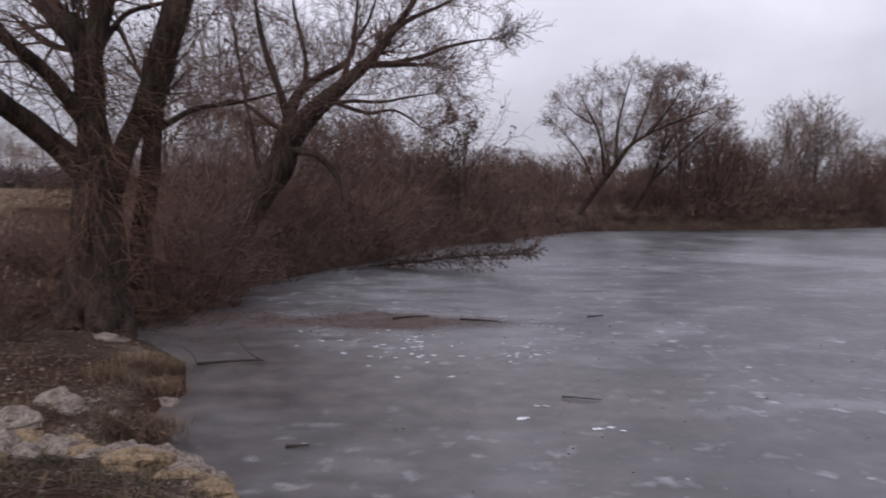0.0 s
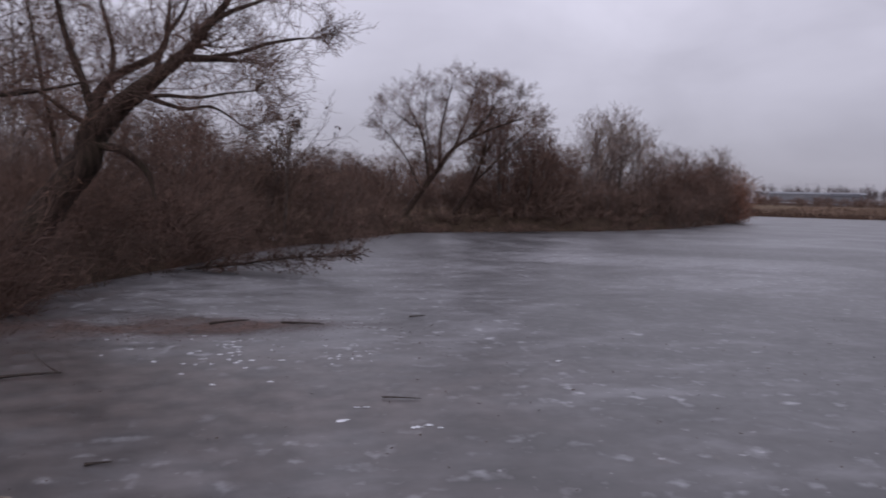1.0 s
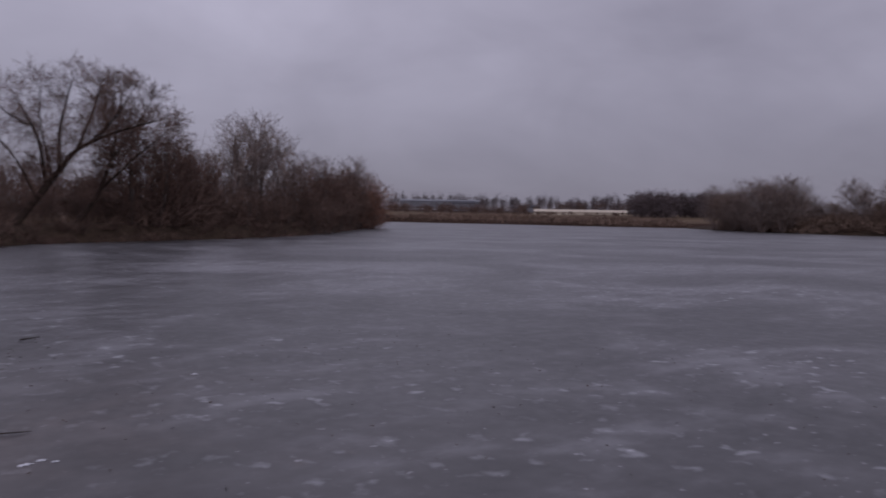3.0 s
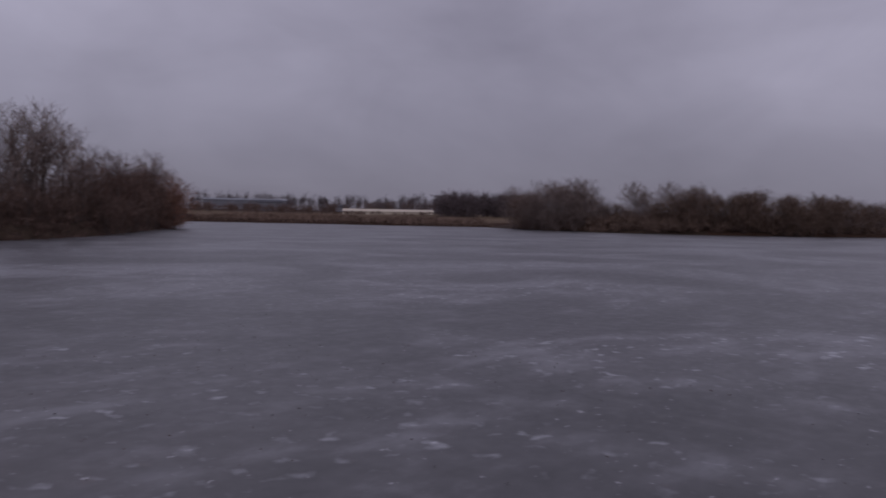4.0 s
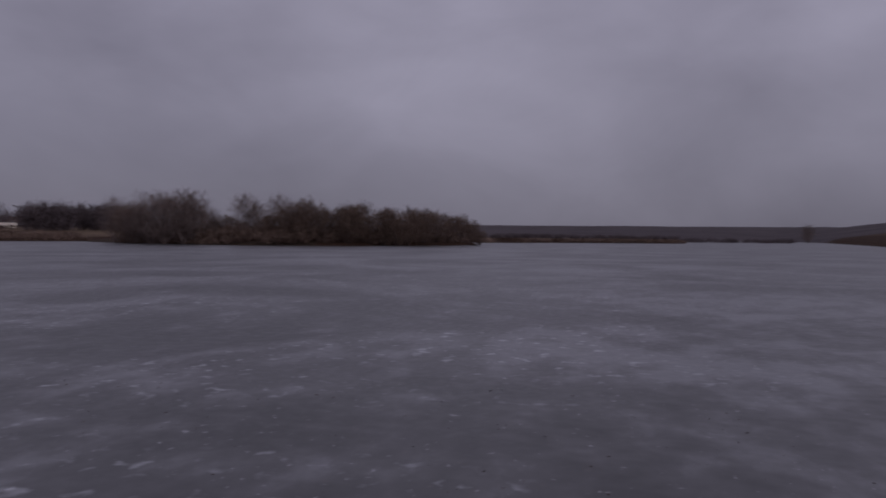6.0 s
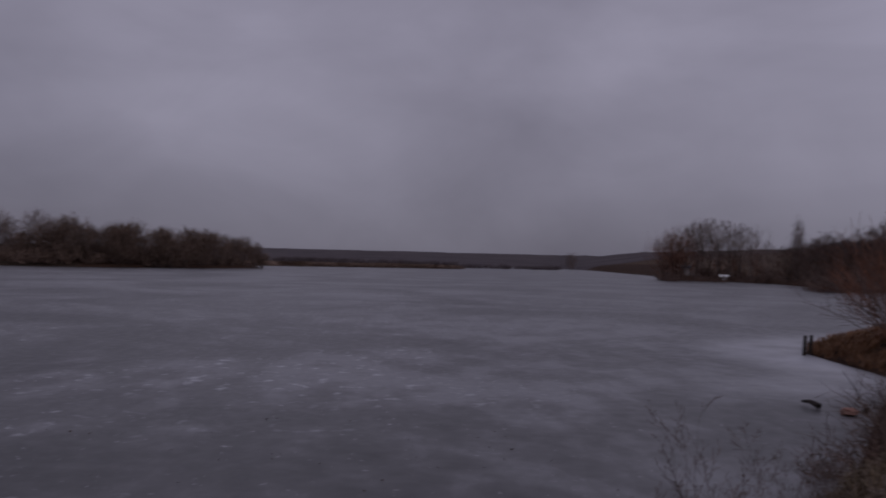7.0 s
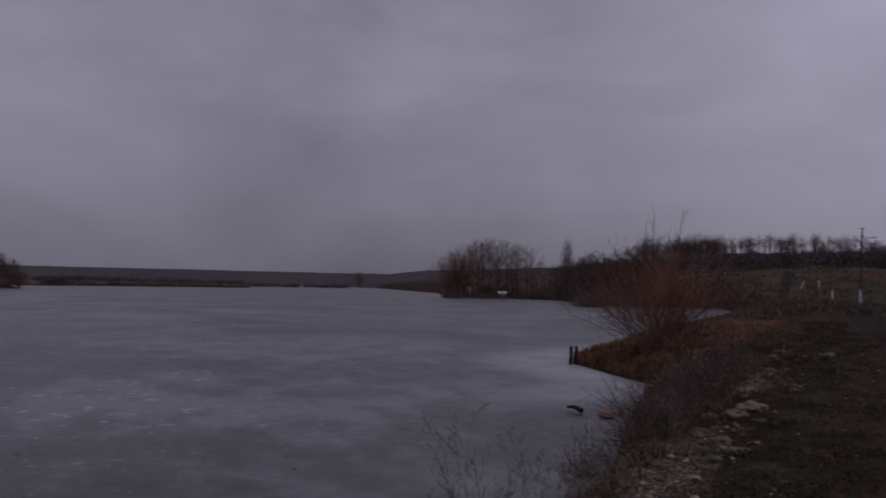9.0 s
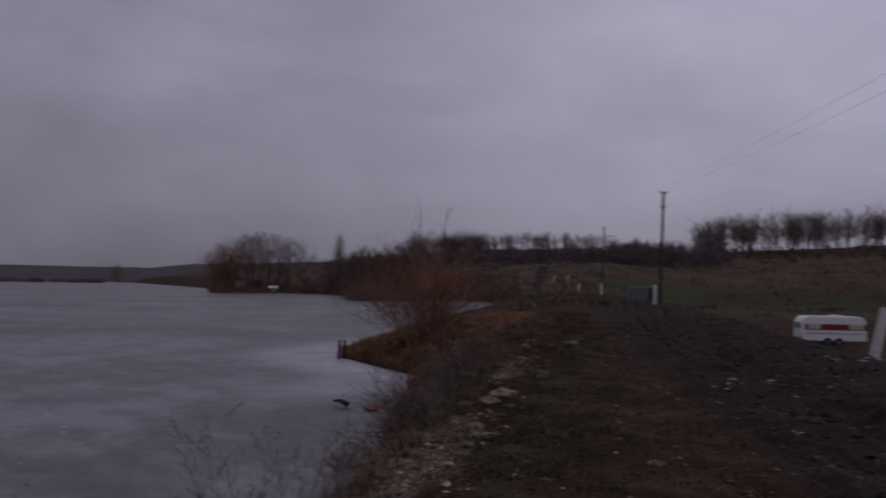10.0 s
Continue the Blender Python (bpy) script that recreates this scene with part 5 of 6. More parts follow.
def slope_tussocks(name, seed, n, a0, a1, d0, d1, l0, l1, width, label, material, clumps=260):
    r = np.random.RandomState(seed)
    ca, cd = r.uniform(a0, a1, clumps), r.uniform(d0, d1, clumps)
    k_i = r.randint(0, clumps, n)
    az, d = np.radians(ca[k_i]), cd[k_i]
    x, y = d * np.sin(az) + r.normal(0, 1.6, n), d * np.cos(az) + r.normal(0, 1.6, n)
    z, sd = height(x, y)
    ok = sd > 1
    return blades(name, np.column_stack([x, y, z - 0.05, r.uniform(l0, l1, n)])[ok], seed, label, material, "grass", width)


slope_tussocks("slope_grass", 81, 9000, 124, 163, 150, 330, 0.5, 1.3, 0.08, "rough dry tussocks on the hillside", M_STRAW, 500)
slope_tussocks("slope_grass", 82, 5000, 124, 163, 120, 330, 0.6, 1.4, 0.08, "dark dead weeds on the hillside", M_WEED, 200)
slope_tussocks("slope_grass", 83, 4000, 131.5, 140, 60, 150, 0.3, 0.9, 0.04, "dry grass on the rise beyond the dam", M_STRAW, 220)
slope_tussocks("slope_grass", 84, 4000, 141, 163, 40, 120, 0.2, 0.6, 0.03, "rough dry grass in the low field", M_STRAW, 260)
slope_tussocks("slope_grass", 85, 5000, -38, -16, 20, 90, 0.2, 0.6, 0.025, "tawny dead grass in the field", M_REED, 400)


def tall_weed(seed, tall):
    rng = random.Random(seed)
    root = thing("dead_weed", (0, 0, 0), "tall withered weed with small seed heads on the bank", "weed", "withered weeds on the lake bank")
    sp = Sprigs(seed)
    for _ in range(rng.randint(2, 3)):
        sp.add(Vector((rng.gauss(0, 0.04), rng.gauss(0, 0.04), -0.05)), Vector((rng.gauss(0, 0.16), rng.gauss(0, 0.16), 1)).normalized(), tall * rng.uniform(0.75, 1.1), 0.0026)
    me, fine = twig_mesh("stalk", sp, M_WEED, 4, 3, depth=2, kids=6, steps=6, wiggle=0.14, lift=0.05, spread=0.6, shrink=0.32, rmin=0.0013, start=0.3)
    part_mesh("stalk", me, root)
    r = np.random.RandomState(seed)
    tip = fine[r.randint(0, len(fine), 130), 3:6]
    heads = np.column_stack([tip, tip + r.normal(0, 0.002, tip.shape) + np.array([0, 0, 0.010]), np.full(len(tip), 0.0042), np.full(len(tip), 0.002)])
    tagged(part_mesh("seed_head", seg_mesh("seed_head", heads, M_WEED, 4), root, "tiny dark seed heads"), kind="stuff")
    return root


weed_kinds = [tall_weed(i, 0.95 + 0.10 * i) for i in range(4)]
rng = random.Random(19)
weed_spots = []
for i in range(24):
    uu = max(4.9, rng.choice((rng.gauss(5.7, 0.4), rng.gauss(6.8, 0.8), rng.uniform(7, 15))))
    vv = rng.uniform(1.75, 2.7) if uu < 9 else rng.uniform(1.9, 3.0)
    weed_spots.append((0.67 * uu + 0.742 * vv, -0.742 * uu + 0.67 * vv))
for i, (x, y) in enumerate(weed_spots):
    m = Vector((x, y, ground_at(x, y)))
    if i < 4:
        weed_kinds[i].location = m
    else:
        plant(weed_kinds[i % 4], m, rng.uniform(0, 6.28), rng.uniform(0.6, 1.0) * (1.0 if math.hypot(x, y) < 7.0 else 0.62))
bramble = [(0.67 * uu + 0.742 * vv, -0.742 * uu + 0.67 * vv, h) for uu, vv, h in [(rng.uniform(10.5, 24), rng.uniform(2.3, 3.4), rng.uniform(0.35, 0.8)) for _ in range(60)]]
brush("bank_bramble", [(Vector((x, y, ground_at(x, y))), h) for x, y, h in bramble], 21, "low dry bramble on the lake bank", M_TWIG_BUSH, 22, 0.0035)


# ---- the russet osier on the shore mound ----
def osier(seed, at):
    rng = random.Random(seed)
    root = thing("osier_bush", at, "large russet osier bush with long upright shoots on the shore mound", "bush")
    sp, low, tops = Sprigs(seed), Sprigs(seed + 1), Sprigs(seed + 2)
    for i in range(150):
        a, s = rng.uniform(0, 6.28), rng.uniform(0.15, 1.0)
        sp.add((rng.gauss(0, 0.45), rng.gauss(0, 0.45), 0.0), Vector((math.cos(a) * s, math.sin(a) * s, 1)).normalized(), rng.uniform(1.6, 3.3), 0.009)
    for i in range(40):
        a = radians(rng.uniform(90, 250) - 37)
        low.add((rng.gauss(0, 0.4), rng.gauss(0, 0.4), 0.2), Vector((math.cos(a), math.sin(a), rng.uniform(0.25, 0.8))).normalized(), rng.uniform(1.8, 3.6), 0.015)
    for s, h in ((-0.6, 4.4), (0.7, 4.6), (0.95, 4.2), (-1.2, 3.4), (1.4, 3.9)):
        tops.add((0.6 * s, -0.8 * s, 0.2), Vector((0.05 * s, -0.05 * s, 1)).normalized(), h, 0.022)
    how = dict(depth=1, kids=9, wiggle=0.2, lift=0.03, spread=0.45, rmin=0.0036, start=0.3)
    part_mesh("crown", twig_mesh("crown", sp, M_TWIG_RED, steps=5, shrink=0.5, **how)[0], root)
    part_mesh("low_crown", twig_mesh("low_crown", low, M_TWIG_FAR, steps=6, shrink=0.4, **how)[0], root, "grey-brown branches arching over the ice")
    part_mesh("top_crown", twig_mesh("top_crown", tops, M_TWIG_FAR, steps=7, shrink=0.2, **how)[0], root)
    return root


osier(41, on_ground(125.9, 27.5, 0.05))


# ---- stones ----
def stone_mesh(seed, squash=0.65, material=M_LIMESTONE):
    rng = random.Random(seed)
    bm = bmesh.new()
    bmesh.ops.create_icosphere(bm, subdivisions=3, radius=0.5)
    o = Vector((rng.uniform(0, 50), rng.uniform(0, 50), rng.uniform(0, 50)))
    for v in bm.verts:
        n = v.co.normalized()
        k_r = 1 + 0.5 * noise.noise(n * 1.4 + o) + 0.24 * noise.noise(n * 3.2 + o) + 0.10 * noise.noise(n * 7 + o)
        v.co = Vector((n.x * k_r, n.y * k_r * 0.85, n.z * k_r * squash)) * 0.5
    for plane in range(4):
        n = Vector((rng.gauss(0, 1), rng.gauss(0, 1), rng.gauss(0, 1))).normalized()
        for v in bm.verts:
            over = v.co.dot(n) - 0.34
            if over > 0:
                v.co -= n * over * 0.8
    me = bpy.data.meshes.new("stone")
    bm.to_mesh(me)
    bm.free()
    me.materials.append(material)
    return me


stone_meshes = [stone_mesh(i, 0.42 + 0.07 * (i % 4), M_LIMESTONE) for i in range(6)]
rubble_meshes = [stone_mesh(40 + i, 0.42, M_RUBBLE) for i in range(5)]
ochre_meshes = [stone_mesh(20 + i, 0.46, M_OCHRE) for i in range(3)]


def stone(me, x, y, size, turn, label, group, name="stone"):
    ob = new(name, me)
    ob.matrix_world = Matrix.Translation((x, y, ground_at(x, y) - size * 0.03)) @ Matrix.Rotation(turn, 4, "Z") @ Matrix.Scale(size, 4)
    return tagged(ob, label, "stone", group)


rng = random.Random(77)
ledge = [(-32.0, 7.9), (-29.5, 7.9), (-27.0, 7.9), (-25.0, 7.8), (-23.0, 7.5), (-21.2, 7.35), (-19.4, 7.1), (-17.6, 6.85)]
for i in range(110):
    t = rng.random() * (len(ledge) - 1)
    j = min(int(t), len(ledge) - 2)
    az = ledge[j][0] + (ledge[j + 1][0] - ledge[j][0]) * (t - j)
    d = ledge[j][1] + (ledge[j + 1][1] - ledge[j][1]) * (t - j) + rng.gauss(0, 0.28)
    ochre = rng.random() < 0.5
    p = polar(az, d)
    stone((ochre_meshes if ochre else stone_meshes)[rng.randrange(3)], p.x, p.y, rng.choice((0.1, 0.14, 0.2, 0.28, 0.4, 0.55)), rng.uniform(0, 6.28),
          "ochre lichened limestone block on the bank" if ochre else "pale crumbling limestone block on the bank", "stones by the willow cove")
for az, d, size in [(-28.0, 9.6, 0.5), (-27.2, 9.3, 0.35), (-20.9, 10.5, 0.42), (-24.4, 9.4, 0.3), (-23.2, 9.0, 0.3), (-25.0, 14.1, 0.42), (-24.0, 14.0, 0.28), (-26.2, 9.9, 0.25)]:
    p = polar(az, d)
    stone(stone_meshes[rng.randrange(6)], p.x, p.y, size, rng.uniform(0, 6.28), "pale crumbling limestone block on the bank", "stones by the willow cove")


def tufts(name, seed, spots, n, l0, l1, material, label, spread=0.16):
    """Clumps of long hanging grass. spots: (bearing, distance, width factor)."""
    r = np.random.RandomState(seed)
    out = []
    for az, d, w in spots:
        c = polar(az, d)
        x, y = c.x + r.normal(0, spread * w, n), c.y + r.normal(0, spread * w, n)
        out.append(np.column_stack([x, y, np.maximum(grounds(x, y), 0.02), r.uniform(l0, l1, n) * min(1.3, w)]))
    return blades(name, np.vstack(out), seed, label, material, "grass", 0.005)


tufts("hay_tuft", 71, [(-22.8, 11.9, 0.9), (-21.6, 11.8, 0.8), (-23.2, 8.9, 1.1), (-22.4, 8.8, 1.0), (-21.9, 9.2, 0.9), (-24.6, 11.0, 1.0), (-21.3, 10.9, 0.8), (-20.9, 12.2, 0.8)],
      240, 0.12, 0.32, M_HAY, "tan hay tufts hanging over the bank")
tufts("green_grass", 72, [(-30.5, 6.4, 2.0), (-28.6, 6.6, 2.0), (-26.4, 6.6, 2.2), (-24.6, 6.5, 1.8), (-29.5, 7.0, 1.6)], 38, 0.03, 0.08, M_GREEN, "green winter grass behind the stones")


def twig_litter(name, seed, n, spots, label):
    """Broken twigs and stalks lying about, past counting. spots: (bearing range, distance range)."""
    r = np.random.RandomState(seed)
    (a0, a1), (d0, d1) = spots
    az, d = np.radians(r.uniform(a0, a1, n)), r.uniform(d0, d1, n)
    x, y = d * np.sin(az), d * np.cos(az)
    z, sd = height(x, y)
    ok = sd > 0.15
    x, y, z = x[ok], y[ok], z[ok]
    t, ln = r.uniform(0, 6.28, len(x)), r.uniform(0.04, 0.22, len(x))
    x1, y1 = x + np.cos(t) * ln, y + np.sin(t) * ln
    segs = np.column_stack([x, y, z + 0.012, x1, y1, grounds(x1, y1) + 0.015 + r.uniform(0, 0.03, len(x)), r.uniform(0.002, 0.005, len(x)), np.full(len(x), 0.002)])
    return tagged(new(name, seg_mesh(name, segs, M_LITTER)), label, "litter", kind="stuff")


twig_litter("twig_litter", 73, 4200, ((-36, -18), (5.5, 15)), "broken twigs and dead stalks on the bank")
twig_litter("twig_litter", 74, 3000, ((118, 160), (5.5, 22)), "broken stalks trodden into the dam")
for i in range(170):
    uu = rng.uniform(4, 23)
    vv = rng.gauss(1.9, 0.5)
    x, y = 0.67 * uu + 0.742 * vv, -0.742 * uu + 0.67 * vv
    stone(rubble_meshes[i % 5], x, y, rng.choice((0.07, 0.10, 0.13, 0.18, 0.26, 0.42)) * rng.uniform(0.8, 1.2), rng.uniform(0, 6.28), "tan limestone rubble on the dam's bank", "rubble on the dam's bank")
p = polar(131.8, 13.0)
stone(rubble_meshes[3], p.x, p.y, 0.5, 2.0, "large pale limestone boulder on the bank", "rubble on the dam's bank")
for i in range(14):
    uu, vv = rng.uniform(5.5, 10.5), rng.uniform(2.7, 3.5)
    x, y = 0.67 * uu + 0.742 * vv, -0.742 * uu + 0.67 * vv
    stone(rubble_meshes[i % 5], x, y, rng.uniform(0.25, 0.5), rng.uniform(0, 6.28), "weathered limestone block at the foot of the dam", "blocks at the dam's foot")
p = polar(142.4, 8.2)
stone(rubble_meshes[1], p.x, p.y, 0.19, 0.9, "flat pale stone on the muddy dam", "rubble on the dam's bank")


def pebbles(name, seed, n, u0, u1, v0, v1, s0, s1, label, tones=((0.045, 0.034, 0.026), (0.13, 0.10, 0.075), (0.42, 0.36, 0.30)), even=False, patchy=False):
    r = np.random.RandomState(seed)
    uu, vv = u0 + (u1 - u0) * r.uniform(0, 1, n) ** 1.5, r.uniform(v0, v1, n) if even else r.normal((v0 + v1) / 2, (v1 - v0) / 3.2, n)
    x, y = 0.67 * uu + 0.742 * vv, -0.742 * uu + 0.67 * vv
    z, sd = height(x, y)
    ok = sd > 0.1
    if patchy:
        ok &= waves(x, y, 0.9, 27) + r.normal(0, 0.35, n) > -0.1
    x, y, z = x[ok], y[ok], z[ok]
    n = len(x)
    s = s0 + (s1 - s0) * r.uniform(0, 1, n) ** 2
    octa = np.array([(1, 0, 0), (0.2, 1, 0), (-1, 0.1, 0), (0, -0.9, 0.1), (0.1, 0, 0.6), (0, 0, -0.6)])
    v = octa[None] * s[:, None, None] * r.uniform(0.6, 1.3, (n, 6, 1))
    t = r.uniform(0, 6.28, n)
    vx, vy = v[:, :, 0] * np.cos(t)[:, None] - v[:, :, 1] * np.sin(t)[:, None], v[:, :, 0] * np.sin(t)[:, None] + v[:, :, 1] * np.cos(t)[:, None]
    v = np.stack([vx + x[:, None], vy + y[:, None], v[:, :, 2] + z[:, None] + 0.2 * s[:, None]], -1).reshape(-1, 3)
    f = np.array([(0, 1, 4), (1, 2, 4), (2, 3, 4), (3, 0, 4), (1, 0, 5), (2, 1, 5), (3, 2, 5), (0, 3, 5)])
    faces = (np.arange(n)[:, None, None] * 6 + f[None]).reshape(-1, 3)
    k_m = Mat(name + "_stone", 0.9, 0.2)
    k_m.color(k_m.ramp(k_m.island, [(0.0, tones[0]), (0.7, tones[1]), (1.0, tones[2])]))
    return tagged(new(name, array_mesh(name, v, faces, k_m.m)), label, "gravel", kind="stuff")


pebbles("bank_gravel", 5, 4600, 1, 30, 0.9, 3.0, 0.012, 0.06, "tan broken limestone gravel on the bank", ((0.045, 0.032, 0.023), (0.14, 0.103, 0.074), (0.42, 0.35, 0.27)), patchy=True)
pebbles("bank_gravel", 6, 260, 0, 26, -4, 1, 0.012, 0.04, "scattered pale stones in the mud")
pebbles("bank_gravel", 7, 3000, -14, -4, 0, 3.6, 0.008, 0.042, "tan broken gravel and crumbs on the bank", ((0.045, 0.032, 0.025), (0.11, 0.080, 0.060), (0.27, 0.215, 0.17)))


mud_tones = ((0.012, 0.009, 0.008), (0.032, 0.024, 0.020), (0.065, 0.049, 0.041))
pebbles("mud_clods", 8, 3000, 1, 45, -7.2, -1.9, 0.015, 0.085, "trampled dark mud clods on the dam road", mud_tones, True)
pebbles("pale_crumbs", 10, 1500, 2, 30, -5.0, 1.6, 0.007, 0.032, "small pale stone chips trodden into the dam", ((0.10, 0.07, 0.05), (0.25, 0.19, 0.14), (0.5, 0.44, 0.38)), True)
pebbles("mud_clods", 9, 1500, 1, 40, -2.2, 1.4, 0.012, 0.05, "dark earth crumbs on the dam", ((0.02, 0.014, 0.010), (0.055, 0.039, 0.028), (0.12, 0.088, 0.063)), True)


# ---- sticks and scraps on the ice ----
def stick(name, ctrl, r, label, seed=1, twigs=0, material=M_WOOD_DARK, leaves=0):
    rng = random.Random(seed)
    foot = ctrl[0]
    root = thing(name, foot, label, "branch")
    verts, faces = [], []
    pts, rr = smooth_line([p - foot for p in ctrl], [r * (1 - 0.6 * i / (len(ctrl) - 1)) for i in range(len(ctrl))], 5)
    tube_into(verts, faces, pts, rr, 7, 0.15, seed)
    part_mesh("stem", mesh_of("stem", [tuple(v) for v in verts], faces, material), root)
    if twigs:
        sp = Sprigs(seed)
        for _ in range(twigs):
            i = rng.randrange(1, len(pts) - 1)
            d0 = (pts[i + 1] - pts[i]).normalized()
            sp.add(pts[i], (d0 + Vector((rng.gauss(0, 0.5), rng.gauss(0, 0.5), rng.uniform(-0.45, 0.5)))).normalized(), rng.uniform(0.4, 1.3), rr[i] * 0.5)
        me, fine = twig_mesh("spray", sp, M_TWIG_BUSH, depth=1, kids=5, wiggle=0.3, lift=0.03, spread=0.6, shrink=0.5, rmin=0.006, start=0.2)
        part_mesh("spray", me, root)
        if leaves:
            part_mesh("withered_leaves", leaf_mesh(rng, fine, leaves, 0.05), root)
    return root


stick("fallen_branch", [Vector((-3.5, 29.3, 0.06)), Vector((-1.7, 28.8, 0.28)), Vector((-0.35, 28.6, 0.5)), Vector((1.0, 27.4, 0.7)), Vector((2.2, 26.0, 0.85))], 0.045,
      "fallen leafy branch frozen into the ice by the brush", 3, 120, leaves=1100)
stick("drift_twig", [Vector((-4.15, 12.05, 0.03)), Vector((-3.6, 12.2, 0.05)), Vector((-3.15, 12.3, 0.05))], 0.028, "crooked dark twig lying on the ice", 5)
stick("drift_twig", [Vector((-3.2, 12.3, 0.05)), Vector((-3.5, 12.55, 0.16)), Vector((-3.75, 12.9, 0.30))], 0.014, "upright dark twig leaning from the ice", 6)
stick("drift_twig", [Vector((-4.15, 12.05, 0.03)), Vector((-4.3, 12.3, 0.12)), Vector((-4.6, 12.6, 0.2))], 0.012, "thin dark twig leaning from the ice", 7)
stick("drift_stick", [Vector((1.40, 10.5, 0.025)), Vector((1.62, 10.44, 0.03)), Vector((1.92, 10.4, 0.02))], 0.013, "straight brown stick lying on the ice", 8)
stick("drift_stick", [Vector((-1.85, 8.15, 0.02)), Vector((-1.6, 8.2, 0.025))], 0.02, "short dark stick lying on the ice", 9)
stick("drift_stick", [Vector((0.2, 6.75, 0.02)), Vector((0.55, 6.72, 0.02)), Vector((0.75, 6.65, 0.02))], 0.014, "thin dark stick lying on the ice", 10)
stick("drift_stick", [Vector((-1.5, 17.0, 0.03)), Vector((-1.1, 17.1, 0.06)), Vector((-0.7, 17.3, 0.05))], 0.03, "dark stick among the leaf litter on the ice", 11)
stick("drift_stick", [Vector((0.0, 17.1, 0.03)), Vector((0.5, 16.9, 0.04)), Vector((0.9, 16.8, 0.03))], 0.025, "dark stick among the leaf litter on the ice", 12)
stick("drift_stick", [Vector((2.9, 17.8, 0.03)), Vector((3.3, 17.9, 0.05))], 0.02, "brown stick lying on the ice", 13)
for az, el, ln, turn in [(120.6, -8.75, 0.45, 0.2), (123.3, -8.75, 0.5, -0.5)]:
    d = 2.7 / math.tan(radians(-el))
    p = polar(az, d, 0.06)
    stick("driftwood", [p, p + Vector((math.cos(turn) * ln * 0.5, math.sin(turn) * ln * 0.5, 0.05)), p + Vector((math.cos(turn) * ln, math.sin(turn) * ln, 0.02))], 0.065, "dark sodden wood chunk at the ice edge", 14 + int(az))
p = polar(122.95, 19.4, 0)
stick("reed_twig", [p, p + Vector((-0.05, 0.2, 0.3)), p + Vector((-0.15, 0.5, 0.62))], 0.013, "thin dead twig standing in the ice", 31)
lump = new("brick_lump", stone_meshes[4].copy())
lump.data.materials.clear()
lump.data.materials.append(M_BRICK_PINK)
lump.matrix_world = Matrix.Translation(polar(122.3, 17.2, 0.06)) @ Matrix.Scale(0.38, 4)
tagged(lump, "weathered reddish brick lump frozen in the ice", "brick")


def scrap(x, y, size, seed, label="white crusted snow scrap on the ice"):
    rng = random.Random(seed)
    bm = bmesh.new()
    n = 14
    ring = [bm.verts.new((math.cos(6.283 * i / n) * size * rng.uniform(0.25, 1.0), math.sin(6.283 * i / n) * size * 0.6 * rng.uniform(0.2, 1.0), 0.004)) for i in range(n)]
    top = [bm.verts.new((v.co.x * 0.8, v.co.y * 0.8, 0.008 + 0.006 * rng.random())) for v in ring]
    for i in range(n):
        bm.faces.new((ring[i], ring[(i + 1) % n], top[(i + 1) % n], top[i]))
    bm.faces.new(top)
    ob = part("snow_scrap", bm, M_SNOW)
    ob.location = (x, y, 0)
    ob.rotation_euler = (0, 0, rng.uniform(-0.5, 0.5))
    return tagged(ob, label, "snow", "snow scraps on the ice")


for i, (x, y, s) in enumerate([(0.79, 9.48, 0.12), (1.02, 10.07, 0.07), (1.14, 10.07, 0.06), (1.66, 9.10, 0.11), (1.82, 9.18, 0.09), (1.93, 9.04, 0.06), (4.74, 12.75, 0.08), (-2.24, 14.37, 0.09), (-2.0, 13.2, 0.11)]):
    scrap(x, y, s, i)
rng = random.Random(5)
for i in range(46):
    scrap(rng.gauss(-0.85, 0.28) + (rng.gauss(0, 1.2) if i % 3 == 0 else 0), rng.gauss(13.7, 0.9), rng.uniform(0.025, 0.08), 50 + i, "small white ice chip on the frozen lake")
for i in range(16):
    scrap(rng.gauss(1.15, 0.3), rng.gauss(13.8, 0.4), rng.uniform(0.02, 0.05), 150 + i, "small white ice chip on the frozen lake")


def dark_bits(name, seed, n, label):
    """Leaves and crumbs frozen into the surface, past counting."""
    r = np.random.RandomState(seed)
    x = np.concatenate([r.uniform(-3, 14, n // 5), r.normal(-2.9, 2.4, n)])
    y = np.concatenate([r.uniform(-4, 18, n // 5), r.normal(16.6, 0.95, n)])
    ok = shore_distance(x, y, LAKE) > 0.3
    x, y = x[ok], y[ok]
    n = len(x)
    s = r.uniform(0.008, 0.030, n)
    t = r.uniform(0, 6.28, n)
    o = np.array([(-1, 0), (0, -0.5), (1, 0), (0, 0.5)])
    vx = (o[None, :, 0] * np.cos(t)[:, None] - o[None, :, 1] * np.sin(t)[:, None]) * s[:, None] + x[:, None]
    vy = (o[None, :, 0] * np.sin(t)[:, None] + o[None, :, 1] * np.cos(t)[:, None]) * s[:, None] + y[:, None]
    vz = 0.006 + r.uniform(0, 0.02, (n, 4))
    return tagged(new(name, array_mesh(name, np.stack([vx, vy, vz], -1).reshape(-1, 3), (np.arange(n)[:, None] * 4 + np.arange(4)).astype(int), M_LEAF)), label, "leaves", kind="stuff")


dark_bits("leaf_litter", 9, 2000, "dark withered leaves scattered on the ice")

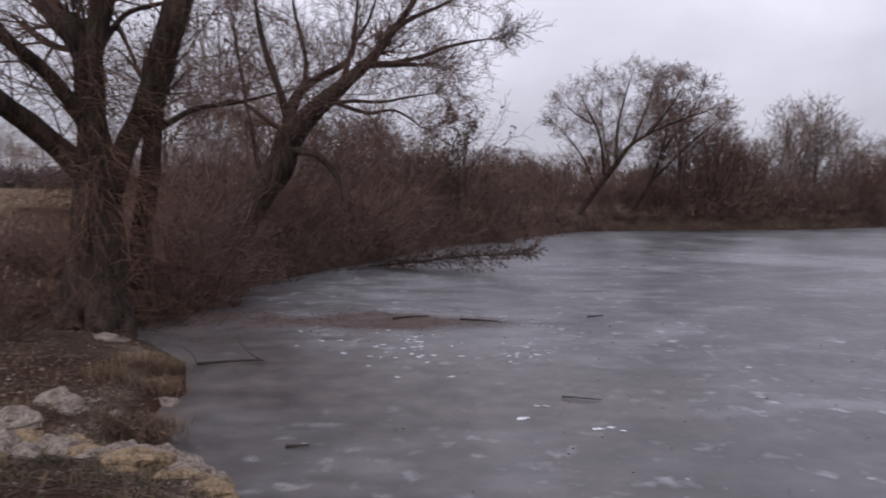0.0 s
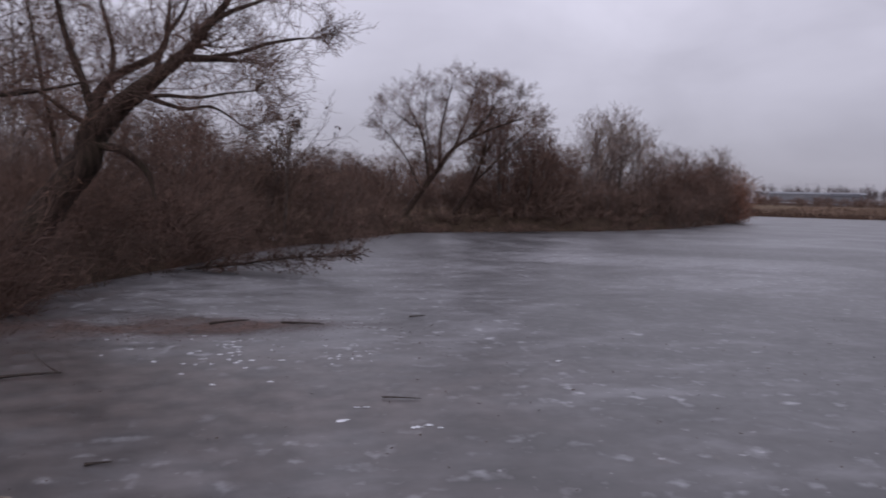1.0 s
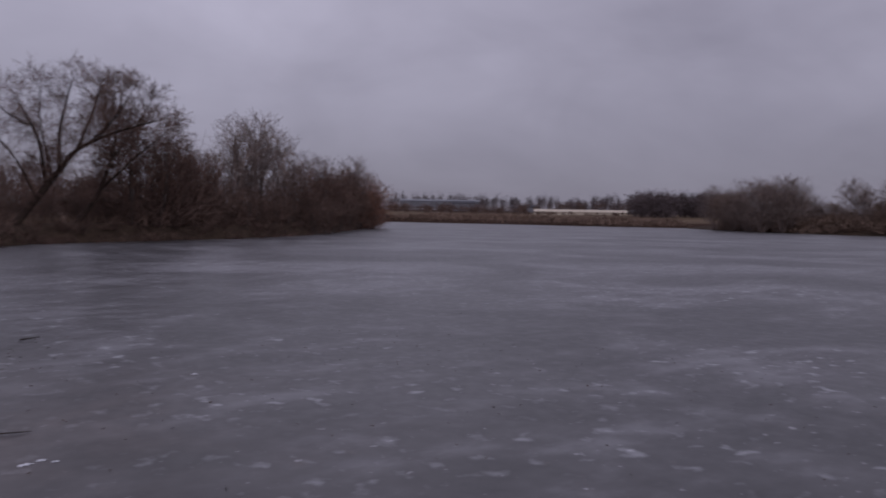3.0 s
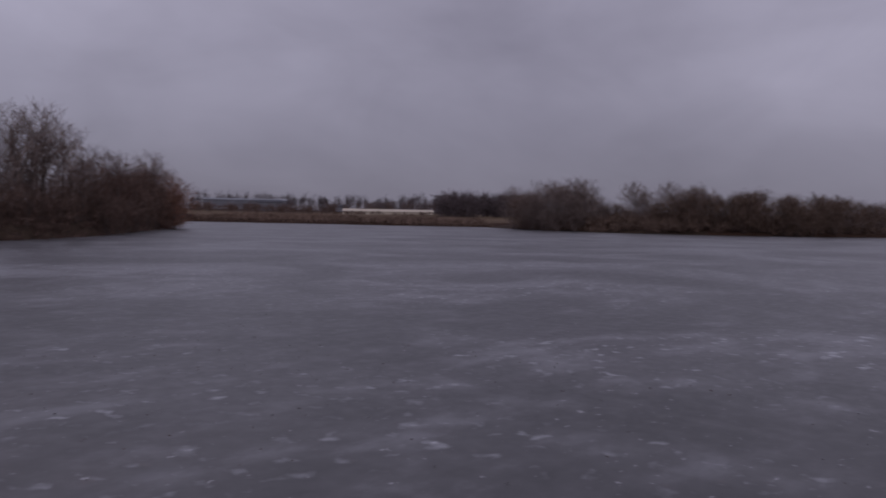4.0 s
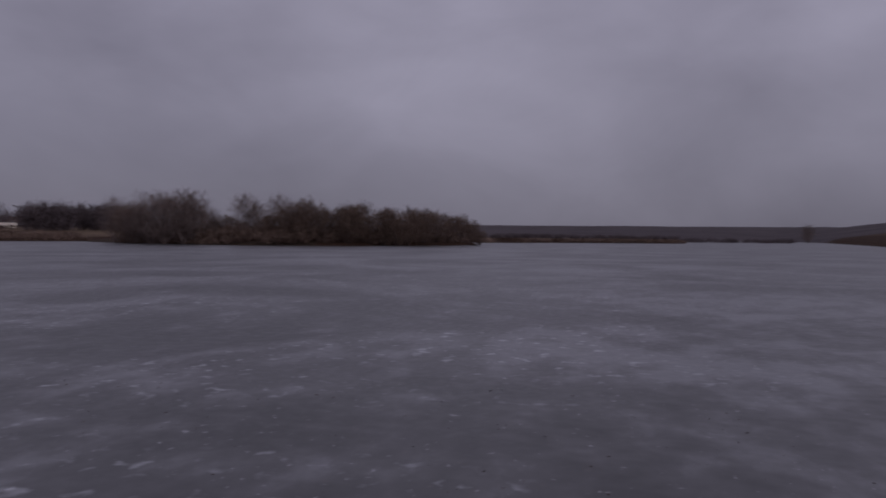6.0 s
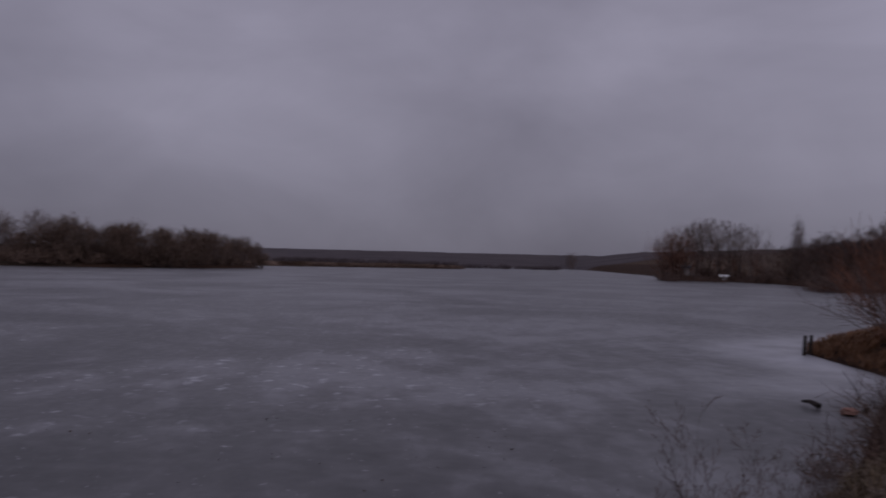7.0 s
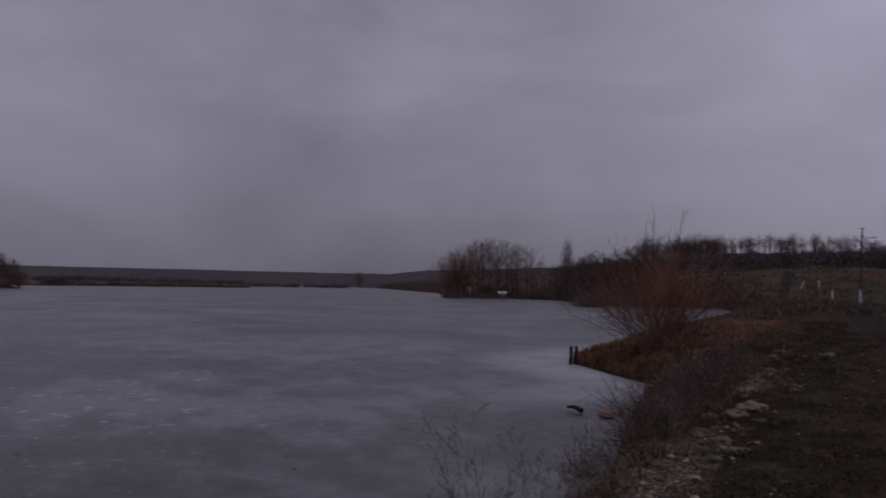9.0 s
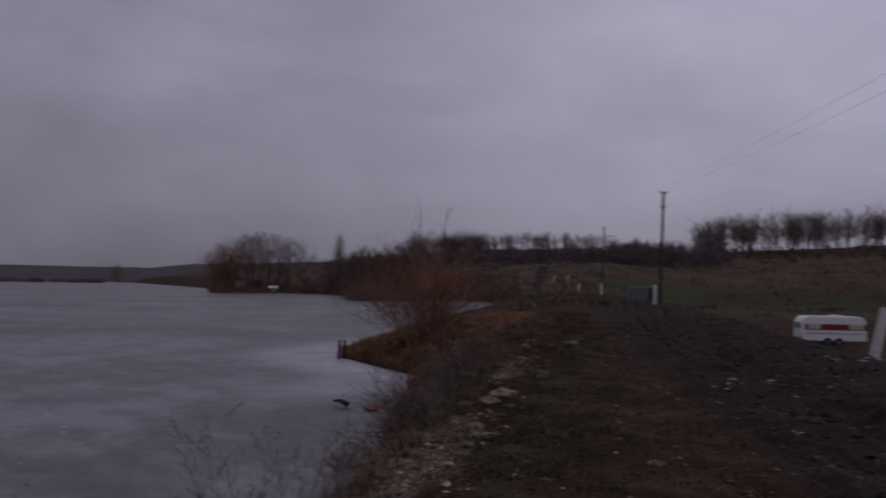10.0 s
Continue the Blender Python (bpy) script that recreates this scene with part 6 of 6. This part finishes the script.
# a white plastic bag caught on the bank
bm = bmesh.new()
bmesh.ops.create_icosphere(bm, subdivisions=2, radius=0.16)
for v in bm.verts:
    v.co *= 1 + 0.7 * noise.noise(v.co * 9)
    v.co.z *= 0.7
bag = part("plastic_bag", bm, M_SNOW)
bag.location = on_ground(-0.9, 44.5, -0.1)
tagged(bag, "crumpled white plastic bag caught on the bank", "bag")

# two mooring stumps
for az, el in ((119.66, -5.47), (120.02, -5.43)):
    d = 2.7 / math.tan(radians(-el))
    bm = bmesh.new()
    bmesh.ops.create_cone(bm, cap_ends=True, segments=10, radius1=0.062, radius2=0.055, depth=0.95)
    bmesh.ops.bevel(bm, geom=[e for e in bm.edges if all(v.co.z > 0.4 for v in e.verts)], offset=0.015, segments=1, affect="EDGES")
    ob = part("mooring_post", bm, M_WOOD_DARK)
    ob.location = polar(az, d, 0.17)
    ob.rotation_euler = (0.03, -0.03, az)
    tagged(ob, "dark weathered wooden stake standing in the ice", "post", "mooring posts")


# ---- posts, box, caravan, poles, sheds ----
def concrete_post(az, d, tall, lean, group="whitewashed road posts", label="whitewashed square concrete post beside the dam road", wide=0.17):
    bm = bmesh.new()
    box_bm(bm, (0, 0, tall / 2 - 0.15), (wide, wide, tall + 0.3), 0.02)
    for v in bm.verts:
        if v.co.z > tall * 0.8:
            v.co.x *= 0.88
            v.co.y *= 0.88
    ob = part("road_post", bm, M_CONCRETE)
    ob.matrix_world = Matrix.Translation(on_ground(az, d)) @ Matrix.Rotation(radians(-az), 4, "Z") @ Matrix.Rotation(radians(lean), 4, "Y")
    return tagged(ob, label, "post", group)


concrete_post(155.35, 28.5, 1.75, 12, label="large leaning whitewashed concrete post at the dam's edge", wide=0.30)
concrete_post(141.9, 71, 1.75, 0, wide=0.3)
concrete_post(138.2, 115, 1.95, -2, wide=0.32)
concrete_post(136.6, 145, 1.75, -3, wide=0.34)
concrete_post(135.8, 172, 1.6, 0, wide=0.32)
concrete_post(134.7, 172, 1.6, 22, wide=0.32, label="leaning whitewashed concrete post beside the dam road")

# an open steel box beside the road
steel_box = thing("steel_box", on_ground(140.95, 74), "dented grey steel box with a dark open end", "container")
steel_box.rotation_euler = (0, 0, radians(-172))
bm = bmesh.new()
box_bm(bm, (0, 0, 0.80), (2.3, 1.3, 1.36), 0.06)
part("body", bm, M_STEEL, steel_box)
# the body is solid: a dark slab paints the shade inside its open end
bm = bmesh.new()
box_bm(bm, (1.17, 0, 0.80), (0.06, 1.12, 1.2), 0.02)
part("opening_shade", bm, M_DARK, steel_box, "dark slab standing for the shaded inside of the open end")
for z in (0.45, 1.15):
    bm = bmesh.new()
    box_bm(bm, (0, -0.66, z), (2.2, 0.06, 0.07), 0.01)
    part("rib", bm, M_STEEL, steel_box)
for x in (-0.9, 0.9):
    bm = bmesh.new()
    box_bm(bm, (x, 0, 0.06), (0.14, 1.2, 0.14), 0.01)
    part("skid", bm, M_STEEL, steel_box)


def caravan(at, turn):
    root = thing("caravan", at, "old white caravan with a red window band, parked below the dam", "caravan")
    root.rotation_euler = (0, 0, turn)
    ln, wd, top, floor_z = 4.55, 2.0, 2.25, 0.42
    # rounded body section, extruded across
    prof = []
    for cx, cz, a0, a1, r in ((ln / 2 - 0.5, top - 0.55, 0, 80, 0.5), (-ln / 2 + 0.6, top - 0.62, 95, 175, 0.58)):
        for i in range(7):
            a = radians(a0 + (a1 - a0) * i / 6)
            prof.append((cx + r * math.cos(a), cz + (r + 0.02) * math.sin(a)))
    prof = [(ln / 2, floor_z)] + prof + [(-ln / 2, floor_z + 0.25), (-ln / 2 + 0.2, floor_z)]
    bm = bmesh.new()
    sides_v = [[bm.verts.new((x, y, z)) for x, z in prof] for y in (-wd / 2, wd / 2)]
    n = len(prof)
    for i in range(n):
        bm.faces.new((sides_v[0][i], sides_v[0][(i + 1) % n], sides_v[1][(i + 1) % n], sides_v[1][i]))
    bm.faces.new(sides_v[0][::-1])
    bm.faces.new(sides_v[1])
    bmesh.ops.recalc_face_normals(bm, faces=bm.faces)
    bmesh.ops.bevel(bm, geom=[e for e in bm.edges if abs(e.verts[0].co.y - e.verts[1].co.y) < 0.01], offset=0.05, segments=2, affect="EDGES")
    part("body", bm, M_CARAVAN, root)
    for y in (-wd / 2 - 0.012, wd / 2 + 0.012):
        bm = bmesh.new()
        box_bm(bm, (0.10, y, 1.45), (4.3, 0.03, 0.44), 0.01)
        part("window_band", bm, M_RED, root, "faded red band")
        for x, w in ((-1.4, 0.85), (1.55, 1.0)):
            bm = bmesh.new()
            box_bm(bm, (x, y * 1.012, 1.46), (w, 0.04, 0.36), 0.03)
            pane = part("window", bm, M_CARAVAN, root, "window with pale drawn curtain")
            bm = bmesh.new()
            box_bm(bm, (x, y * 1.035, 1.46), (w - 0.1, 0.02, 0.28), 0.01)
            part("pane", bm, M_BARN, pane)
        bm = bmesh.new()
        box_bm(bm, (0.0, y, 0.98), (ln - 0.5, 0.03, 0.04))
        part("trim_strip", bm, M_STEEL, root)
        for x in (-0.45, 0.3):
            bm = bmesh.new()
            bmesh.ops.create_cone(bm, cap_ends=True, segments=20, radius1=0.33, radius2=0.33, depth=0.2, matrix=Matrix.Translation((x, y * 0.93, 0.33)) @ Matrix.Rotation(radians(90), 4, "X"))
            bmesh.ops.bevel(bm, geom=[e for e in bm.edges if len(e.link_faces) == 2 and e.calc_face_angle(0) > 1], offset=0.03, segments=2, affect="EDGES")
            wheel = part("wheel", bm, M_RUBBER, root)
            bm = bmesh.new()
            bmesh.ops.create_cone(bm, cap_ends=True, segments=16, radius1=0.19, radius2=0.16, depth=0.24, matrix=Matrix.Translation((x, y * 0.93, 0.33)) @ Matrix.Rotation(radians(90), 4, "X"))
            part("rim", bm, M_STEEL, wheel)
    bm = bmesh.new()
    box_bm(bm, (-ln / 2 + 0.02, 0, 1.52), (0.05, 1.5, 0.42), 0.02)
    part("end_window", bm, M_GLASS, root, "dim end window")
    bm = bmesh.new()
    box_bm(bm, (0.4, 0, top + 0.03), (0.7, 0.6, 0.09), 0.03)
    part("roof_hatch", bm, M_CARAVAN, root)
    bm = bmesh.new()
    box_bm(bm, (-ln / 2 - 0.3, 0, 0.5), (0.9, 0.12, 0.1), 0.01)
    part("drawbar", bm, M_STEEL, root)
    return root


caravan(on_ground(152.95, 66, 0.10), radians(-134))


def utility_pole(at, tall, turn):
    root = thing("utility_pole", at, "dark weathered utility pole with short crossarms and insulators", "utility pole", "utility poles")
    root.rotation_euler = (0, radians(1.7), turn)
    bm = bmesh.new()
    bmesh.ops.create_cone(bm, cap_ends=True, segments=12, radius1=0.17, radius2=0.11, depth=tall + 0.5, matrix=Matrix.Translation((0, 0, tall / 2 - 0.25)))
    part("shaft", bm, M_POLE, root)
    for z, w in ((tall - 0.12, 0.8), (tall - 1.5, 0.55)):
        bm = bmesh.new()
        box_bm(bm, (0, 0, z), (w, 0.1, 0.09), 0.01)
        arm = part("crossarm", bm, M_STEEL, root)
        for x in (-w / 2 + 0.05, w / 2 - 0.05):
            bm = bmesh.new()
            bmesh.ops.create_cone(bm, cap_ends=True, segments=10, radius1=0.05, radius2=0.035, depth=0.2, matrix=Matrix.Translation((x, 0, z + 0.13)))
            part("insulator", bm, M_GLASS, arm)
    return root


pole_feet = [on_ground(142.25, 76), on_ground(138.2, 150)]
pole_tops = []
for foot, el, d in ((pole_feet[0], 6.7, 76), (pole_feet[1], 4.2, 150)):
    tall = 2.7 + d * math.tan(radians(el)) - foot.z
    utility_pole(foot, tall, radians(-125))
    pole_tops.append(foot + Vector((-0.017 * tall, -0.024 * tall, tall)))
# lamp bracket on the farther pole
bm = bmesh.new()
box_bm(bm, (0.9, 0, -0.7), (1.7, 0.07, 0.07))
box_bm(bm, (1.8, 0, -0.62), (0.6, 0.22, 0.14), 0.03)
lamp = part("pole_lamp", bm, M_STEEL)
lamp.matrix_world = Matrix.Translation(pole_tops[1] - Vector((0.0, 0, 1.0))) @ Matrix.Rotation(radians(-138), 4, "Z")
tagged(lamp, "grey street lamp arm on the utility pole", "street lamp")


def cable(a, b, sag, r=0.005):
    segs = []
    prev = a
    for i in range(1, 25):
        t = i / 24
        p = a.lerp(b, t) - Vector((0, 0, 4 * sag * t * (1 - t)))
        segs.append((*prev, *p, r, r))
        prev = p
    return tagged(new("power_line", seg_mesh("power_line", segs, M_WIRE, 4)), "thin black overhead power line", "cable", "power lines")


for side, goal in ((0.42, sight(156.4, 14.1, 34)), (-0.42, sight(156.4, 13.0, 34))):
    start_p = pole_tops[0] + Vector((side, side * 0.6, 0.1))
    cable(start_p, start_p + (goal - start_p) * 1.6, 0.35)


def long_shed(name, az0, az1, d, wall_h, label, wall=M_BARN, roof=M_ROOF, base=None, deep=12.0, windows=0, ridge=2.0):
    a, b = on_ground(az0, d), on_ground(az1, d)
    z = min(a.z, b.z) if base is None else base
    root = thing(name, (*a.lerp(b, 0.5).xy, z), label, "building")
    ln = (b.xy - a.xy).length
    root.rotation_euler = (0, 0, math.atan2(b.y - a.y, b.x - a.x))
    bm = bmesh.new()
    box_bm(bm, (0, 0, wall_h / 2 - 0.5), (ln, deep, wall_h + 1))
    part("wall", bm, wall, root)
    bm = bmesh.new()
    e = 0.5
    v = [bm.verts.new(p) for p in ((-ln / 2 - e, -deep / 2 - e, wall_h), (ln / 2 + e, -deep / 2 - e, wall_h), (ln / 2 + e, 0, wall_h + ridge), (-ln / 2 - e, 0, wall_h + ridge), (-ln / 2 - e, deep / 2 + e, wall_h), (ln / 2 + e, deep / 2 + e, wall_h))]
    for f in ((0, 1, 2, 3), (3, 2, 5, 4), (0, 3, 4), (1, 5, 2)):
        bm.faces.new([v[i] for i in f])
    bmesh.ops.recalc_face_normals(bm, faces=bm.faces)
    bmesh.ops.solidify(bm, geom=bm.faces[:], thickness=0.25)
    part("roof", bm, roof, root)
    for i in range(windows):
        x = -ln / 2 + ln * (i + 0.5) / windows
        for side in (-1, 1):
            bm = bmesh.new()
            box_bm(bm, (x, side * (deep / 2 + 0.03), wall_h * 0.62), (ln / windows * 0.45, 0.12, wall_h * 0.3))
            part("window", bm, M_DARK, root)
    return root


long_shed("pale_barn", 43.7, 50.2, 520, 3.6, "long low pale farm shed beyond the reeds", roof=M_BARN, windows=0, ridge=1.6, base=7.3 - 3.6)
long_shed("grey_hall", 33.9, 39.6, 780, 6.5, "long grey hall with pale roof in the distance", M_SHED, M_PALE_ROOF, base=11.6, windows=0, ridge=1.6)
long_shed("grey_hall", 42.0, 44.0, 800, 6.0, "small grey hall in the distance", M_SHED, M_ROOF, windows=0, base=8.0)
long_shed("low_hall", 37.6, 39.3, 700, 6.0, "low hall with dark sheet roof in the distance", M_SHED, M_ROOF, windows=0, base=9.0)
long_shed("grove_hut", 111.75, 112.15, 191, 1.9, "small white hut among the grove trees", M_CONCRETE, M_ROOF, deep=2, ridge=0.6)
long_shed("white_boat_cover", 114.3, 114.65, 188, 0.5, "low white covered boat on the grove shore", M_CONCRETE, M_CARAVAN, deep=1.6, ridge=0.4)

# frozen puddles in the ruts of the road, broken into shards; pale colour paints their glint
rng = random.Random(61)
shard = 300
for az, d, s in [(149.9, 15.9, 0.34), (150.3, 15.4, 0.16), (153.3, 20.7, 0.30), (154.0, 21.8, 0.32), (146.2, 13.4, 0.13), (147.8, 11.0, 0.10), (151.1, 10.2, 0.09), (145.8, 12.2, 0.08)]:
    for i in range(4 if s > 0.2 else 2):
        shard += 1
        ob = scrap(0, 0, s * rng.uniform(0.3, 0.6), shard, "broken ice crust in a muddy rut, its glint painted white")
        ob.location = on_ground(az + rng.gauss(0, 1.6) * s / 0.34, d + rng.gauss(0, 0.5) * s, -0.015)
        ob.data.materials[0] = M_CRUST
        ob.rotation_euler = (0, 0, radians(-az + rng.uniform(-10, 40)))
        tagged(ob, category="ice", group="frozen puddles on the road")
